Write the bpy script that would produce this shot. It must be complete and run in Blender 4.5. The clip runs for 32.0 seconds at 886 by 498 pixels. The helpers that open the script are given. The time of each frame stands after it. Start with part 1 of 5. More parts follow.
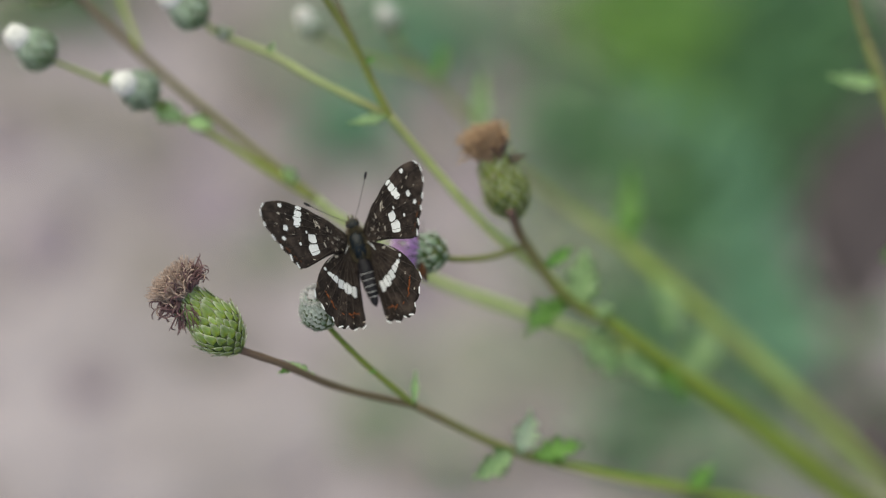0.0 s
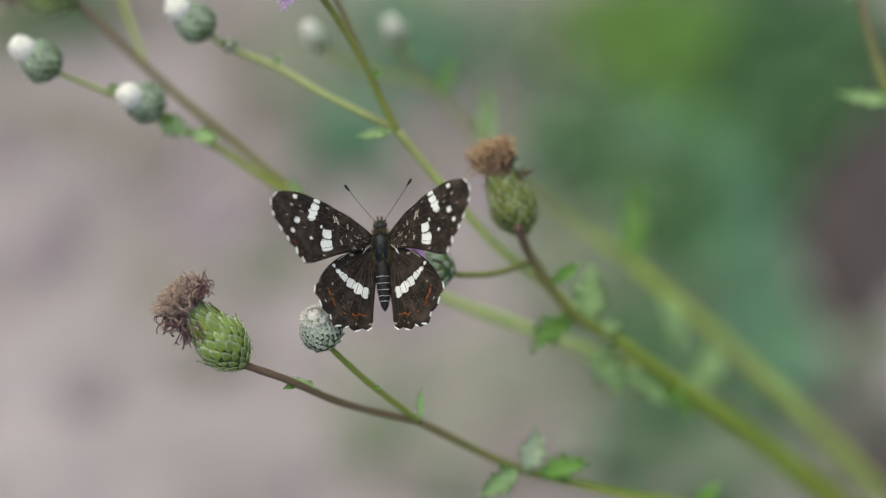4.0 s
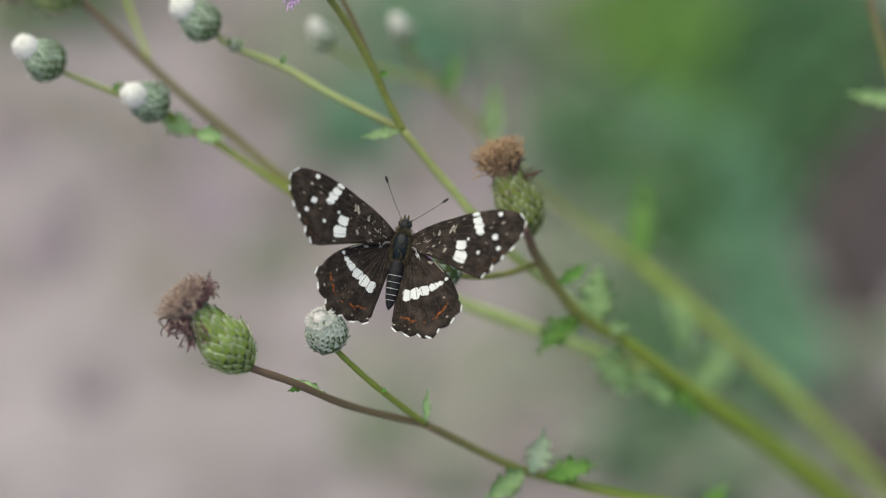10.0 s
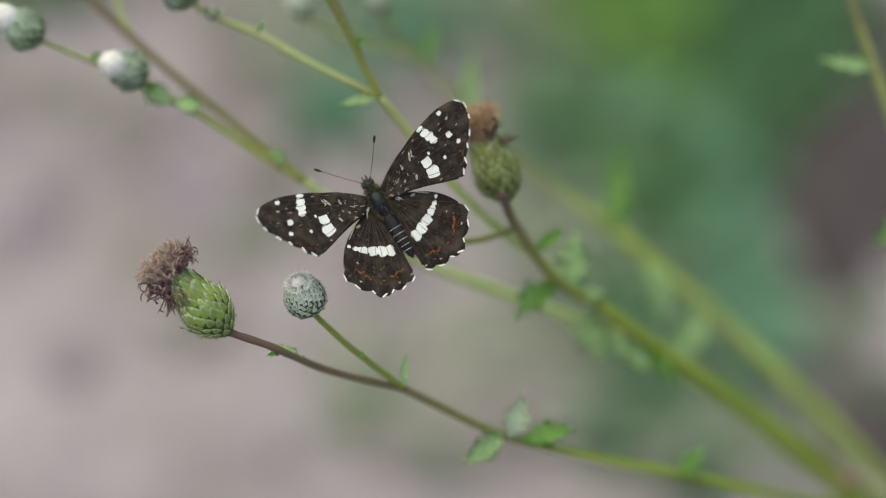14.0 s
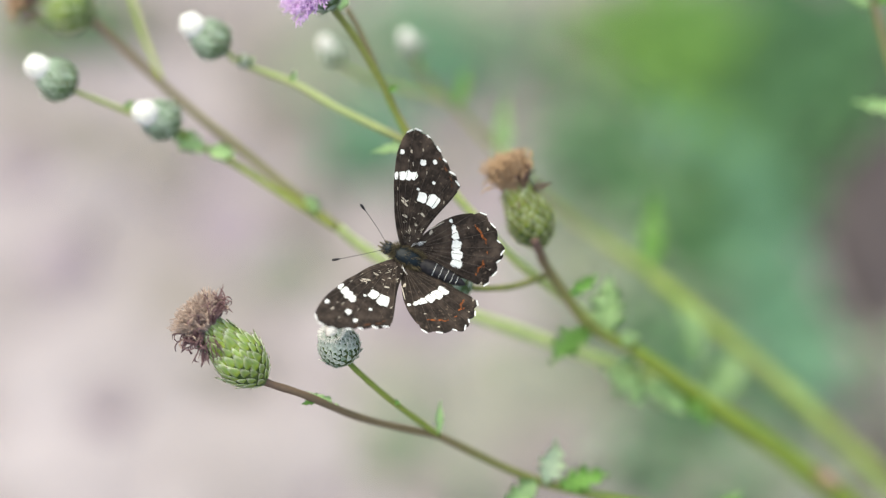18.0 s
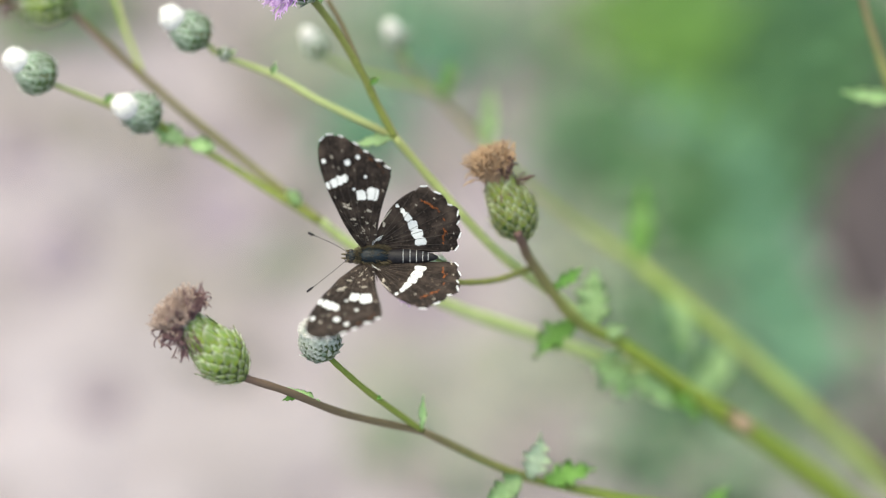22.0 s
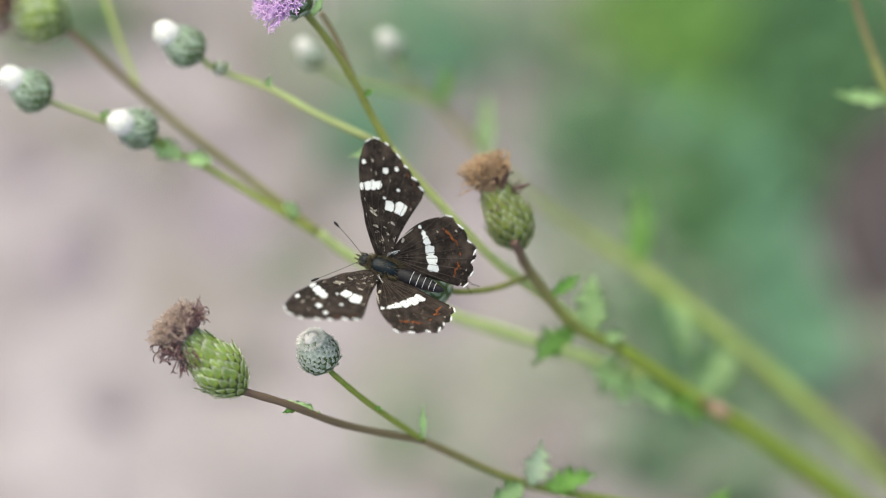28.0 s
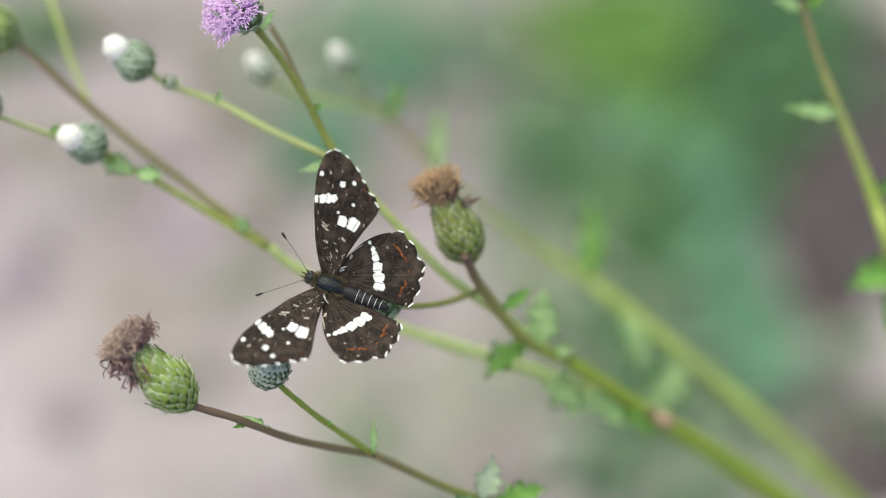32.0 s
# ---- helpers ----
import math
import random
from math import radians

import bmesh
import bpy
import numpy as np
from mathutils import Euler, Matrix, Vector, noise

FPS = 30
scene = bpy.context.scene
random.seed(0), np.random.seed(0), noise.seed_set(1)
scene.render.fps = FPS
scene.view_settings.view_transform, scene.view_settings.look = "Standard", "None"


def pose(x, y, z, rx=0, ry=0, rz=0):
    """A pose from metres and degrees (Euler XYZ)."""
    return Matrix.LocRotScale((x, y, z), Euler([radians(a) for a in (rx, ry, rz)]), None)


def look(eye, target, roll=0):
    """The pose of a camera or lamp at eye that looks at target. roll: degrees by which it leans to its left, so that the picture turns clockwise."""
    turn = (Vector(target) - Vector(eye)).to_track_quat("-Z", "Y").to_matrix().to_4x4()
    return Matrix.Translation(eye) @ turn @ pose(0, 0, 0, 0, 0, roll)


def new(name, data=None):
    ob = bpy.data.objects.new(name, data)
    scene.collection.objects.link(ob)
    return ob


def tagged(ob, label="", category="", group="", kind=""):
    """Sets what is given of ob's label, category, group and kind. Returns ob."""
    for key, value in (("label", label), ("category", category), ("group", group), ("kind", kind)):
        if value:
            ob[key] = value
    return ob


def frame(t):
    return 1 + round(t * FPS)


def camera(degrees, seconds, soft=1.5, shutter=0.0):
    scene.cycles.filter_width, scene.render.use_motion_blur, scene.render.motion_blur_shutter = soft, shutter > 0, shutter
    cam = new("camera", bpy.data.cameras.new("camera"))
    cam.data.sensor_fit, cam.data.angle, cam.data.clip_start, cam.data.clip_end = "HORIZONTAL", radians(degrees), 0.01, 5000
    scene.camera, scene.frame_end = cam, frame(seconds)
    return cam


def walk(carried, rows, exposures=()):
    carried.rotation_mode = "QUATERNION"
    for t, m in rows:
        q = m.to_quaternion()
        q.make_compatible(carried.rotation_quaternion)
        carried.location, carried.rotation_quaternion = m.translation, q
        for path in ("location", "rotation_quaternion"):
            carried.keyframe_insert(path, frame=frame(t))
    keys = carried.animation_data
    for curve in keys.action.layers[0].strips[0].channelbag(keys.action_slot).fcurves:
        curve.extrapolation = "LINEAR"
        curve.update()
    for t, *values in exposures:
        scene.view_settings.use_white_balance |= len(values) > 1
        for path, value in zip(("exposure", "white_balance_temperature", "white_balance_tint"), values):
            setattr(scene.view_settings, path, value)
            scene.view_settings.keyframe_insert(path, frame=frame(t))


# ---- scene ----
STAND = Matrix(((1, 0, 0, 0), (0, math.sin(radians(55)), -math.cos(radians(55)), 0), (0, math.cos(radians(55)), math.sin(radians(55)), 0.235), (0, 0, 0, 1)))
# The plan stands on a slanting easel: millimetres to its right, up it, and out of it; its middle is 0.235 m over the ground.
REACH = 553.8


def easel(x, y, z, rx=0, ry=0, rz=0):
    return STAND @ pose(x / 1000, y / 1000, z / 1000, rx, ry, rz)


def spot(x, y, z):
    return STAND @ Vector((x / 1000, y / 1000, z / 1000))


# ---- camera ----
cam = camera(14, 32.0, soft=1.2)
cam.data.dof.use_dof = True
cam.data.dof.focus_distance = 0.544
cam.data.dof.aperture_fstop = 4.9
walk(cam, [(t, easel(x, y, REACH + z, rx, ry, rz)) for t, x, y, z, rx, ry, rz in [
    (0, 0.6, -5.7, 4.7, 0.19, -0.11, 0.34), (0.5, -2.0, -4.9, 5.2, 0.12, -0.23, 0.34), (1, -3.8, -5.7, 3.1, 0.30, -0.17, 0.46),
    (1.5, -2.7, -4.4, 3.3, 0.29, -0.11, 0.43), (2, -3.8, -4.2, 3.3, 0.31, -0.36, 0.39), (2.5, -3.2, -5.4, 1.3, 0.44, -0.38, 0.52),
    (3, -3.1, -3.3, 2.4, 0.23, -0.56, 0.65), (3.5, -2.4, -4.1, 1.0, 0.30, -0.32, 0.65), (5.5, -5.9, -3.5, -0.5, 0.27, -0.66, 0.81),
    (6, -3.8, -2.1, -1.1, 0.16, -0.51, 0.72), (6.5, -5.2, -0.5, -1.0, -0.06, -0.55, 0.76), (7, -7.7, -2.4, -1.9, 0.08, -0.58, 0.61),
    (7.5, -7.3, -2.8, -0.3, 0.24, -0.42, 0.69), (8, -6.8, -2.3, -0.5, 0.06, -0.56, 0.85), (8.5, -6.8, -2.6, -2.8, 0.10, -0.68, 1.00),
    (9, -7.7, -1.4, -3.3, -0.05, -0.76, 0.96), (9.5, -7.5, 0.7, -2.9, -0.17, -0.75, 0.88), (10, -4.1, -0.3, -3.5, -0.10, -0.38, 0.82),
    (10.5, -4.9, -0.6, -3.8, -0.28, -0.50, 0.84), (11, -6.2, -2.4, -3.5, -0.14, -0.38, 0.67), (11.5, -5.4, -2.6, -0.3, -0.16, -0.20, 0.48),
    (12, -5.6, -2.7, 0.1, 0.08, -0.24, 0.42), (12.5, -7.0, -4.8, 0.4, 0.35, -0.39, 0.68), (13, -6.7, -6.1, -0.1, 0.42, -0.54, 0.27),
    (13.5, -4.7, -6.6, 1.8, 0.23, -0.51, 0.37), (14, -2.3, -6.4, 1.0, -0.02, -0.56, 0.48), (14.5, -0.6, -6.9, 0.9, -0.13, -0.56, 0.38),
    (16.5, -0.2, -2.9, -0.8, -0.43, -0.66, 0.32), (17, -1.2, -1.4, -0.7, -0.48, -0.80, 0.21), (17.5, -1.6, -0.4, -0.5, -0.13, -0.46, 0.41),
    (18, -1.6, -1.8, 0.9, 0.26, 0.05, 0.07), (18.5, -1.1, -1.5, 0.4, 0.51, 0.15, -0.24), (19, -2.1, 1.2, -0.5, 0.20, 0.23, -0.21),
    (19.5, 2.0, 0.8, 0.4, 0.06, 0.49, 0.06), (20, 0.7, 3.3, -1.4, -0.35, 0.33, 0.03), (20.5, 2.7, 3.5, -2.3, -0.29, 0.51, -0.26),
    (21, 1.3, 2.6, -2.9, 0.02, 0.87, -0.29), (21.5, 5.8, 2.4, -3.4, -0.08, 0.76, -0.24), (22, 4.4, 0.8, -4.2, -0.11, 0.39, -0.14),
    (22.5, 2.1, 3.1, -2.7, -0.18, 0.49, -0.17), (23, 1.5, 4.3, -2.9, -0.06, 0.63, -0.27), (23.5, 0.0, 3.6, -3.5, 0.10, 0.54, -0.35),
    (24, 0.8, 5.7, -5.6, 0.05, 0.60, -0.76), (24.5, 3.6, 4.8, -4.2, 0.13, 0.61, -0.41), (25, 4.6, 3.6, -1.7, 0.17, 0.62, -0.53),
    (25.5, 5.6, 3.9, -3.4, -0.23, 0.59, -0.58), (26, 6.0, 4.3, -3.5, -0.30, 0.64, -0.84), (26.5, 7.3, 4.5, -3.9, -0.36, 0.73, -1.07),
    (28.5, 9.1, 4.7, -1.9, -0.35, 0.79, -1.23), (29, 9.5, 5.0, -1.9, -0.28, 0.76, -1.30), (29.5, 10.6, 5.1, -2.3, -0.24, 0.68, -1.30),
    (30, 12.0, 6.4, -2.2, -0.29, 0.63, -1.44), (30.5, 12.3, 7.0, -2.3, -0.27, 0.63, -1.54), (31, 11.5, 6.5, -2.6, -0.26, 0.66, -1.59),
    (31.5, 10.8, 4.6, -2.5, -0.20, 0.42, -1.17), (32, 10.6, 5.4, -2.5, -0.22, 0.18, -1.30)]], exposures=[(0, 0.43, 6900, -2), (13.5, 0.43, 6900, -2), (14.5, 0.44, 6900, -2), (16.5, 1.01, 6900, -2), (17.5, 1.13, 6900, -2), (19, 1.20, 6900, -2), (20, 1.20, 6900, -2), (22, 1.16, 6900, -2), (23, 1.02, 6900, -2), (24, 0.93, 6900, -2), (25, 0.89, 6900, -2), (26, 0.98, 6900, -2), (29, 0.96, 6900, -2), (32, 0.95, 6900, -2)])

# ---- light: an overcast noon ----
world = bpy.data.worlds.new("sky")
scene.world = world
world.use_nodes = True
sky = world.node_tree.nodes.new("ShaderNodeTexSky")
sky.sky_type, sky.sun_disc, sky.sun_elevation, sky.sun_rotation = "NISHITA", False, radians(70), radians(-56)
sky.air_density, sky.dust_density = 1.0, 4.0
back = world.node_tree.nodes["Background"]
world.node_tree.links.new(sky.outputs[0], back.inputs[0])
back.inputs[1].default_value = 0.11
sun = new("sun", bpy.data.lights.new("sun", "SUN"))
sun.data.energy, sun.data.angle, sun.data.color = 1.1, radians(70), (1.0, 0.93, 0.80)
sun.matrix_world = look((-0.15, 0.1, 0.9), (0, 0, 0))


# ---- materials ----
def mat(name, a, b, scale, rough=0.6, bump=0.25, c=None, coarse=0.15, tint=None, spec=0.3, vary=0.0, metal=0.0, sheen=0.0, specks=None, low=0.35, high=0.68, deep=None):
    """Two colours mixed by fine noise, a third by coarse noise, and a fourth along the attribute 'tint'."""
    m = bpy.data.materials.new(name)
    m.use_nodes = True
    t = m.node_tree
    p = t.nodes["Principled BSDF"]
    where = t.nodes.new("ShaderNodeTexCoord")

    def grain(s, lo, hi, detail=5):
        n, r = t.nodes.new("ShaderNodeTexNoise"), t.nodes.new("ShaderNodeMapRange")
        n.inputs["Scale"].default_value, n.inputs["Detail"].default_value = s, detail
        r.inputs["From Min"].default_value, r.inputs["From Max"].default_value = lo, hi
        t.links.new(where.outputs["Object"], n.inputs["Vector"])
        t.links.new(n.outputs["Fac"], r.inputs["Value"])
        return n, r.outputs["Result"]

    def mix(fac, one, two):
        x = t.nodes.new("ShaderNodeMix")
        x.data_type = "RGBA"
        t.links.new(fac, x.inputs[0])
        for k, v in ((6, one), (7, two)):
            if isinstance(v, tuple):
                x.inputs[k].default_value = (*v, 1)
            else:
                t.links.new(v, x.inputs[k])
        return x.outputs[2]

    fine, f = grain(scale, low, high)
    col = mix(f, a, b)
    if c:
        col = mix(grain(scale * coarse, 0.45, 0.7, 3)[1], col, c)
    if tint:
        at = t.nodes.new("ShaderNodeAttribute")
        at.attribute_name = "tint"
        col = mix(at.outputs["Fac"], col, tint)
    if specks:
        col = mix(grain(scale * 0.7, 0.64, 0.72, 2)[1], col, specks)
    if vary:
        info, hsv, r = t.nodes.new("ShaderNodeObjectInfo"), t.nodes.new("ShaderNodeHueSaturation"), t.nodes.new("ShaderNodeMapRange")
        r.inputs["To Min"].default_value, r.inputs["To Max"].default_value = 1 - vary, 1 + vary
        t.links.new(info.outputs["Random"], r.inputs["Value"])
        t.links.new(r.outputs["Result"], hsv.inputs["Value"])
        t.links.new(col, hsv.inputs["Color"])
        col = hsv.outputs["Color"]
    t.links.new(col, p.inputs["Base Color"])
    p.inputs["Roughness"].default_value, p.inputs["Metallic"].default_value = rough, metal
    p.inputs["Specular IOR Level"].default_value = spec
    p.inputs["Sheen Weight"].default_value = sheen
    if bump:
        bn = t.nodes.new("ShaderNodeBump")
        bn.inputs["Strength"].default_value, bn.inputs["Distance"].default_value = bump, deep or 0.3 / scale
        t.links.new(fine.outputs["Fac"], bn.inputs["Height"])
        t.links.new(bn.outputs["Normal"], p.inputs["Normal"])
    return m


STEM = mat("stem_skin", (0.20, 0.29, 0.032), (0.29, 0.37, 0.06), 900, 0.55, 0.45, (0.25, 0.32, 0.05), 0.1, tint=(0.150, 0.090, 0.078))
PALE_STEM = mat("pale_stem_skin", (0.40, 0.50, 0.18), (0.49, 0.575, 0.25), 600, 0.55, 0.3, (0.30, 0.34, 0.13), 0.1, tint=(0.15, 0.09, 0.07))
FAR_STEM = mat("far_stem_skin", (0.34, 0.44, 0.09), (0.42, 0.51, 0.14), 500, 0.6, 0.3, (0.28, 0.34, 0.12), 0.1, tint=(0.19, 0.12, 0.09))
BRACT = mat("bract_skin", (0.115, 0.185, 0.02), (0.30, 0.375, 0.045), 5.0, 0.5, 0.45, (0.18, 0.30, 0.07), 0.6, tint=(0.57, 0.63, 0.47), vary=0.22, deep=0.00008)
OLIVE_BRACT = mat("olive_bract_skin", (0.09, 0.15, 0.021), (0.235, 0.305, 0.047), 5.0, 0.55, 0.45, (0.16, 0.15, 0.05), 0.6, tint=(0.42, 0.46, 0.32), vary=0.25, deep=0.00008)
GREY_BRACT = mat("grey_bract_skin", (0.115, 0.20, 0.115), (0.24, 0.335, 0.205), 5.5, 0.6, 0.45, (0.3, 0.38, 0.28), 0.6, tint=(0.60, 0.65, 0.58), vary=0.22, deep=0.00008)
# body darker than its bracts: shade of the gaps put into the colour
GAP_SHADE = mat("bract_gap_shade", (0.045, 0.085, 0.025), (0.09, 0.14, 0.045), 1500, 0.7, 0.3, (0.12, 0.14, 0.05), 0.3)
TIP = mat("bract_tip", (0.22, 0.23, 0.14), (0.34, 0.33, 0.22), 1500, 0.6, 0.1)
WOOL = mat("white_wool", (0.74, 0.72, 0.68), (0.86, 0.85, 0.82), 1200, 0.9, 0.5, sheen=0.3)
DUSTY_WOOL = mat("dusty_wool", (0.66, 0.63, 0.61), (0.80, 0.78, 0.76), 1200, 0.9, 0.5, (0.66, 0.56, 0.55), 0.3)
TAN = mat("tan_pappus", (0.31, 0.215, 0.145), (0.47, 0.34, 0.24), 1500, 0.85, 0.3, (0.26, 0.16, 0.10), 0.2, tint=(0.46, 0.31, 0.19))
MAUVE_TAN = mat("mauve_tan_pappus", (0.50, 0.39, 0.335), (0.70, 0.57, 0.50), 1500, 0.85, 0.3, (0.34, 0.24, 0.20), 0.3, tint=(0.36, 0.26, 0.215))
DRY = mat("withered_floret", (0.25, 0.145, 0.15), (0.41, 0.275, 0.275), 1200, 0.8, 0.3, (0.15, 0.085, 0.09), 0.3, tint=(0.11, 0.055, 0.062))
BROWN_DRY = mat("brown_withered_floret", (0.16, 0.105, 0.09), (0.27, 0.18, 0.15), 1200, 0.8, 0.3, (0.12, 0.075, 0.07), 0.3, tint=(0.09, 0.05, 0.045))
LILAC = mat("lilac_floret", (0.44, 0.16, 0.60), (0.72, 0.40, 0.84), 700, 0.6, 0.2, (0.64, 0.34, 0.74), 0.4, tint=(0.86, 0.64, 0.93))
LEAF = mat("thistle_leaf", (0.23, 0.47, 0.10), (0.35, 0.60, 0.18), 700, 0.6, 0.5, (0.36, 0.52, 0.27), 0.15, vary=0.15)
DOWNY_LEAF = mat("downy_leaf", (0.58, 0.70, 0.52), (0.70, 0.79, 0.64), 700, 0.7, 0.5, (0.44, 0.60, 0.36), 0.2, vary=0.1)
PALE_LEAF = mat("pale_leaf", (0.45, 0.66, 0.31), (0.57, 0.76, 0.43), 700, 0.6, 0.5, (0.36, 0.54, 0.27), 0.2, vary=0.1)
SAGE_WEED = mat("sage_leaf", (0.22, 0.28, 0.19), (0.31, 0.36, 0.27), 120, 0.7, 0.3, (0.20, 0.29, 0.19), 0.25, vary=0.2)
DEEP_WEED = mat("deep_green_leaf", (0.062, 0.15, 0.062), (0.105, 0.205, 0.085), 120, 0.7, 0.3, (0.075, 0.165, 0.085), 0.25, vary=0.2)
WEED = mat("weed_leaf", (0.095, 0.20, 0.085), (0.14, 0.255, 0.115), 120, 0.7, 0.3, (0.11, 0.21, 0.115), 0.25, vary=0.25)
BLUE_WEED = mat("blue_green_leaf", (0.16, 0.29, 0.20), (0.22, 0.36, 0.265), 60, 0.7, 0.3, (0.15, 0.30, 0.2), 0.25, vary=0.15)
TEAL_WEED = mat("teal_leaf", (0.12, 0.255, 0.16), (0.175, 0.325, 0.21), 60, 0.7, 0.3, (0.12, 0.25, 0.15), 0.25)
LIME_WEED = mat("lime_leaf", (0.115, 0.245, 0.05), (0.17, 0.295, 0.075), 120, 0.7, 0.3, (0.12, 0.24, 0.065), 0.25, vary=0.15)
GROUND = mat("sandy_soil", (0.287, 0.250, 0.266), (0.402, 0.354, 0.377), 55, 0.95, 0.5, (0.235, 0.21, 0.185), 0.45)
DARK_SAND = mat("dark_sand", (0.20, 0.173, 0.17), (0.295, 0.26, 0.262), 60, 0.9, 0.5, (0.23, 0.215, 0.18), 0.5)
MOSS = mat("green_film", (0.228, 0.226, 0.192), (0.315, 0.304, 0.268), 70, 0.95, 0.5, (0.187, 0.211, 0.147), 0.5)
ROSY = mat("rosy_sand", (0.25, 0.206, 0.242), (0.345, 0.29, 0.333), 60, 0.95, 0.5, (0.24, 0.20, 0.225), 0.5)
PALE_SAND = mat("pale_sand", (0.331, 0.290, 0.310), (0.443, 0.394, 0.419), 55, 0.95, 0.5, (0.30, 0.265, 0.27), 0.45)
SOIL = mat("dark_soil", (0.055, 0.045, 0.050), (0.085, 0.072, 0.077), 120, 0.95, 0.6, (0.115, 0.095, 0.10), 0.3)
STONE = mat("dull_stone", (0.225, 0.178, 0.218), (0.30, 0.243, 0.285), 120, 0.85, 0.4, (0.22, 0.185, 0.205), 0.3, vary=0.2)
WING = mat("wing_scales", (0.016, 0.012, 0.0105), (0.036, 0.027, 0.023), 2600, 0.8, 0.35, (0.072, 0.053, 0.044), 0.2, spec=0.15, specks=(0.13, 0.097, 0.075))
VEIN = mat("wing_vein", (0.035, 0.026, 0.022), (0.105, 0.08, 0.066), 2500, 0.6, 0.1)
WHITE = mat("white_scales", (0.80, 0.80, 0.79), (0.90, 0.90, 0.90), 3000, 0.75, 0.25)
CREAM = mat("cream_scales", (0.36, 0.31, 0.25), (0.60, 0.54, 0.47), 3000, 0.75, 0.25)
ORANGE = mat("orange_scales", (0.17, 0.05, 0.013), (0.36, 0.105, 0.025), 2500, 0.75, 0.2, (0.06, 0.024, 0.011), 0.7)
RUST = mat("rusty_scales", (0.075, 0.028, 0.011), (0.14, 0.05, 0.018), 2500, 0.75, 0.2, (0.045, 0.022, 0.012), 0.7)
FUR = mat("thorax_fur", (0.006, 0.010, 0.015), (0.013, 0.022, 0.032), 3000, 0.42, 0.25, (0.018, 0.018, 0.014), 0.2, spec=0.25)
CHITIN = mat("dark_chitin", (0.010, 0.009, 0.012), (0.024, 0.021, 0.025), 2000, 0.55, 0.3, spec=0.3)
HAIR = mat("olive_hair", (0.07, 0.058, 0.034), (0.17, 0.135, 0.08), 2000, 0.8, 0.1)
EYE = mat("dark_eye", (0.015, 0.010, 0.008), (0.05, 0.03, 0.02), 1500, 0.25, 0.1, spec=0.6)
ELYTRA = mat("orange_wing_case", (0.36, 0.085, 0.017), (0.50, 0.145, 0.03), 1200, 0.4, 0.2, (0.28, 0.06, 0.014), 0.2, tint=(0.06, 0.028, 0.012), spec=0.5)
# darker copy for the resting beetle: shade under the butterfly put into its colour
SHADED_AMBER = mat("shaded_amber_wing_case", (0.15, 0.052, 0.011), (0.24, 0.09, 0.018), 1200, 0.4, 0.2, (0.10, 0.032, 0.008), 0.2, tint=(0.03, 0.014, 0.008), spec=0.5)
RED = mat("orange_red_shield", (0.55, 0.075, 0.015), (0.68, 0.14, 0.03), 1200, 0.35, 0.2, spec=0.5)
GAUZE = mat("amber_gauze_wing", (0.52, 0.35, 0.13), (0.66, 0.48, 0.22), 1500, 0.35, 0.3, spec=0.5)
SHELL = mat("snail_shell", (0.36, 0.23, 0.15), (0.52, 0.37, 0.27), 700, 0.4, 0.2, (0.22, 0.12, 0.08), 0.3, spec=0.5)
SLUG = mat("snail_foot", (0.20, 0.13, 0.09), (0.30, 0.21, 0.15), 900, 0.35, 0.3, spec=0.5)


# ---- building blocks ----
def part(name, bm, material, parent, label="", m=None, smooth=True):
    me = bpy.data.meshes.new(name)
    bm.to_mesh(me)
    bm.free()
    for one in (material if isinstance(material, tuple) else (material,)):
        me.materials.append(one)
    me.polygons.foreach_set("use_smooth", [smooth] * len(me.polygons))
    ob = new(name, me)
    if parent:
        ob.parent = parent
    if m:
        ob.matrix_basis = m
    return tagged(ob, label)


def again(name, mesh, parent, m):
    ob = new(name, mesh)
    ob.parent = parent
    ob.matrix_basis = m
    return ob


def thing(name, label, category, at, group=""):
    e = new(name)
    e.empty_display_size = 0.005
    e.matrix_basis = at
    return tagged(e, label, category, group)


def spline(points, steps=8):
    """A smooth line through the points."""
    p = [Vector(q) for q in points]
    p = [2 * p[0] - p[1], *p, 2 * p[-1] - p[-2]]
    line = []
    for i in range(1, len(p) - 2):
        for k in range(steps):
            u = k / steps
            a, b, c, d = p[i - 1:i + 3]
            line.append(0.5 * (2 * b + (c - a) * u + (2 * a - 5 * b + 4 * c - d) * u * u + (3 * b - a - 3 * c + d) * u ** 3))
    return [*line, p[-2]]


def tube(bm, line, radius, sides=8, tint=None, ribs=0.0, cap=True):
    """A tapered tube along a line; radius and tint are functions of the way along it."""
    layer = bm.verts.layers.float.get("tint") or bm.verts.layers.float.new("tint")
    n = len(line)
    side = None
    rings = []
    for i, q in enumerate(line):
        ahead = (line[min(i + 1, n - 1)] - line[max(i - 1, 0)]).normalized()
        if side is None:
            side = ahead.orthogonal().normalized()
        side = (side - ahead * side.dot(ahead)).normalized()
        other = ahead.cross(side)
        u = i / (n - 1)
        ring = []
        for k in range(sides):
            w = 2 * math.pi * k / sides
            r = radius(u) * (1 + ribs * (1 if k % 2 else -1))
            v = bm.verts.new(q + (side * math.cos(w) + other * math.sin(w)) * r)
            v[layer] = tint(u) if tint else 0.0
            ring.append(v)
        rings.append(ring)
    for a, b in zip(rings, rings[1:]):
        for k in range(sides):
            bm.faces.new((a[k], a[(k + 1) % sides], b[(k + 1) % sides], b[k]))
    if cap:
        bm.faces.new(rings[0][::-1])
        bm.faces.new(rings[-1])
    return bm


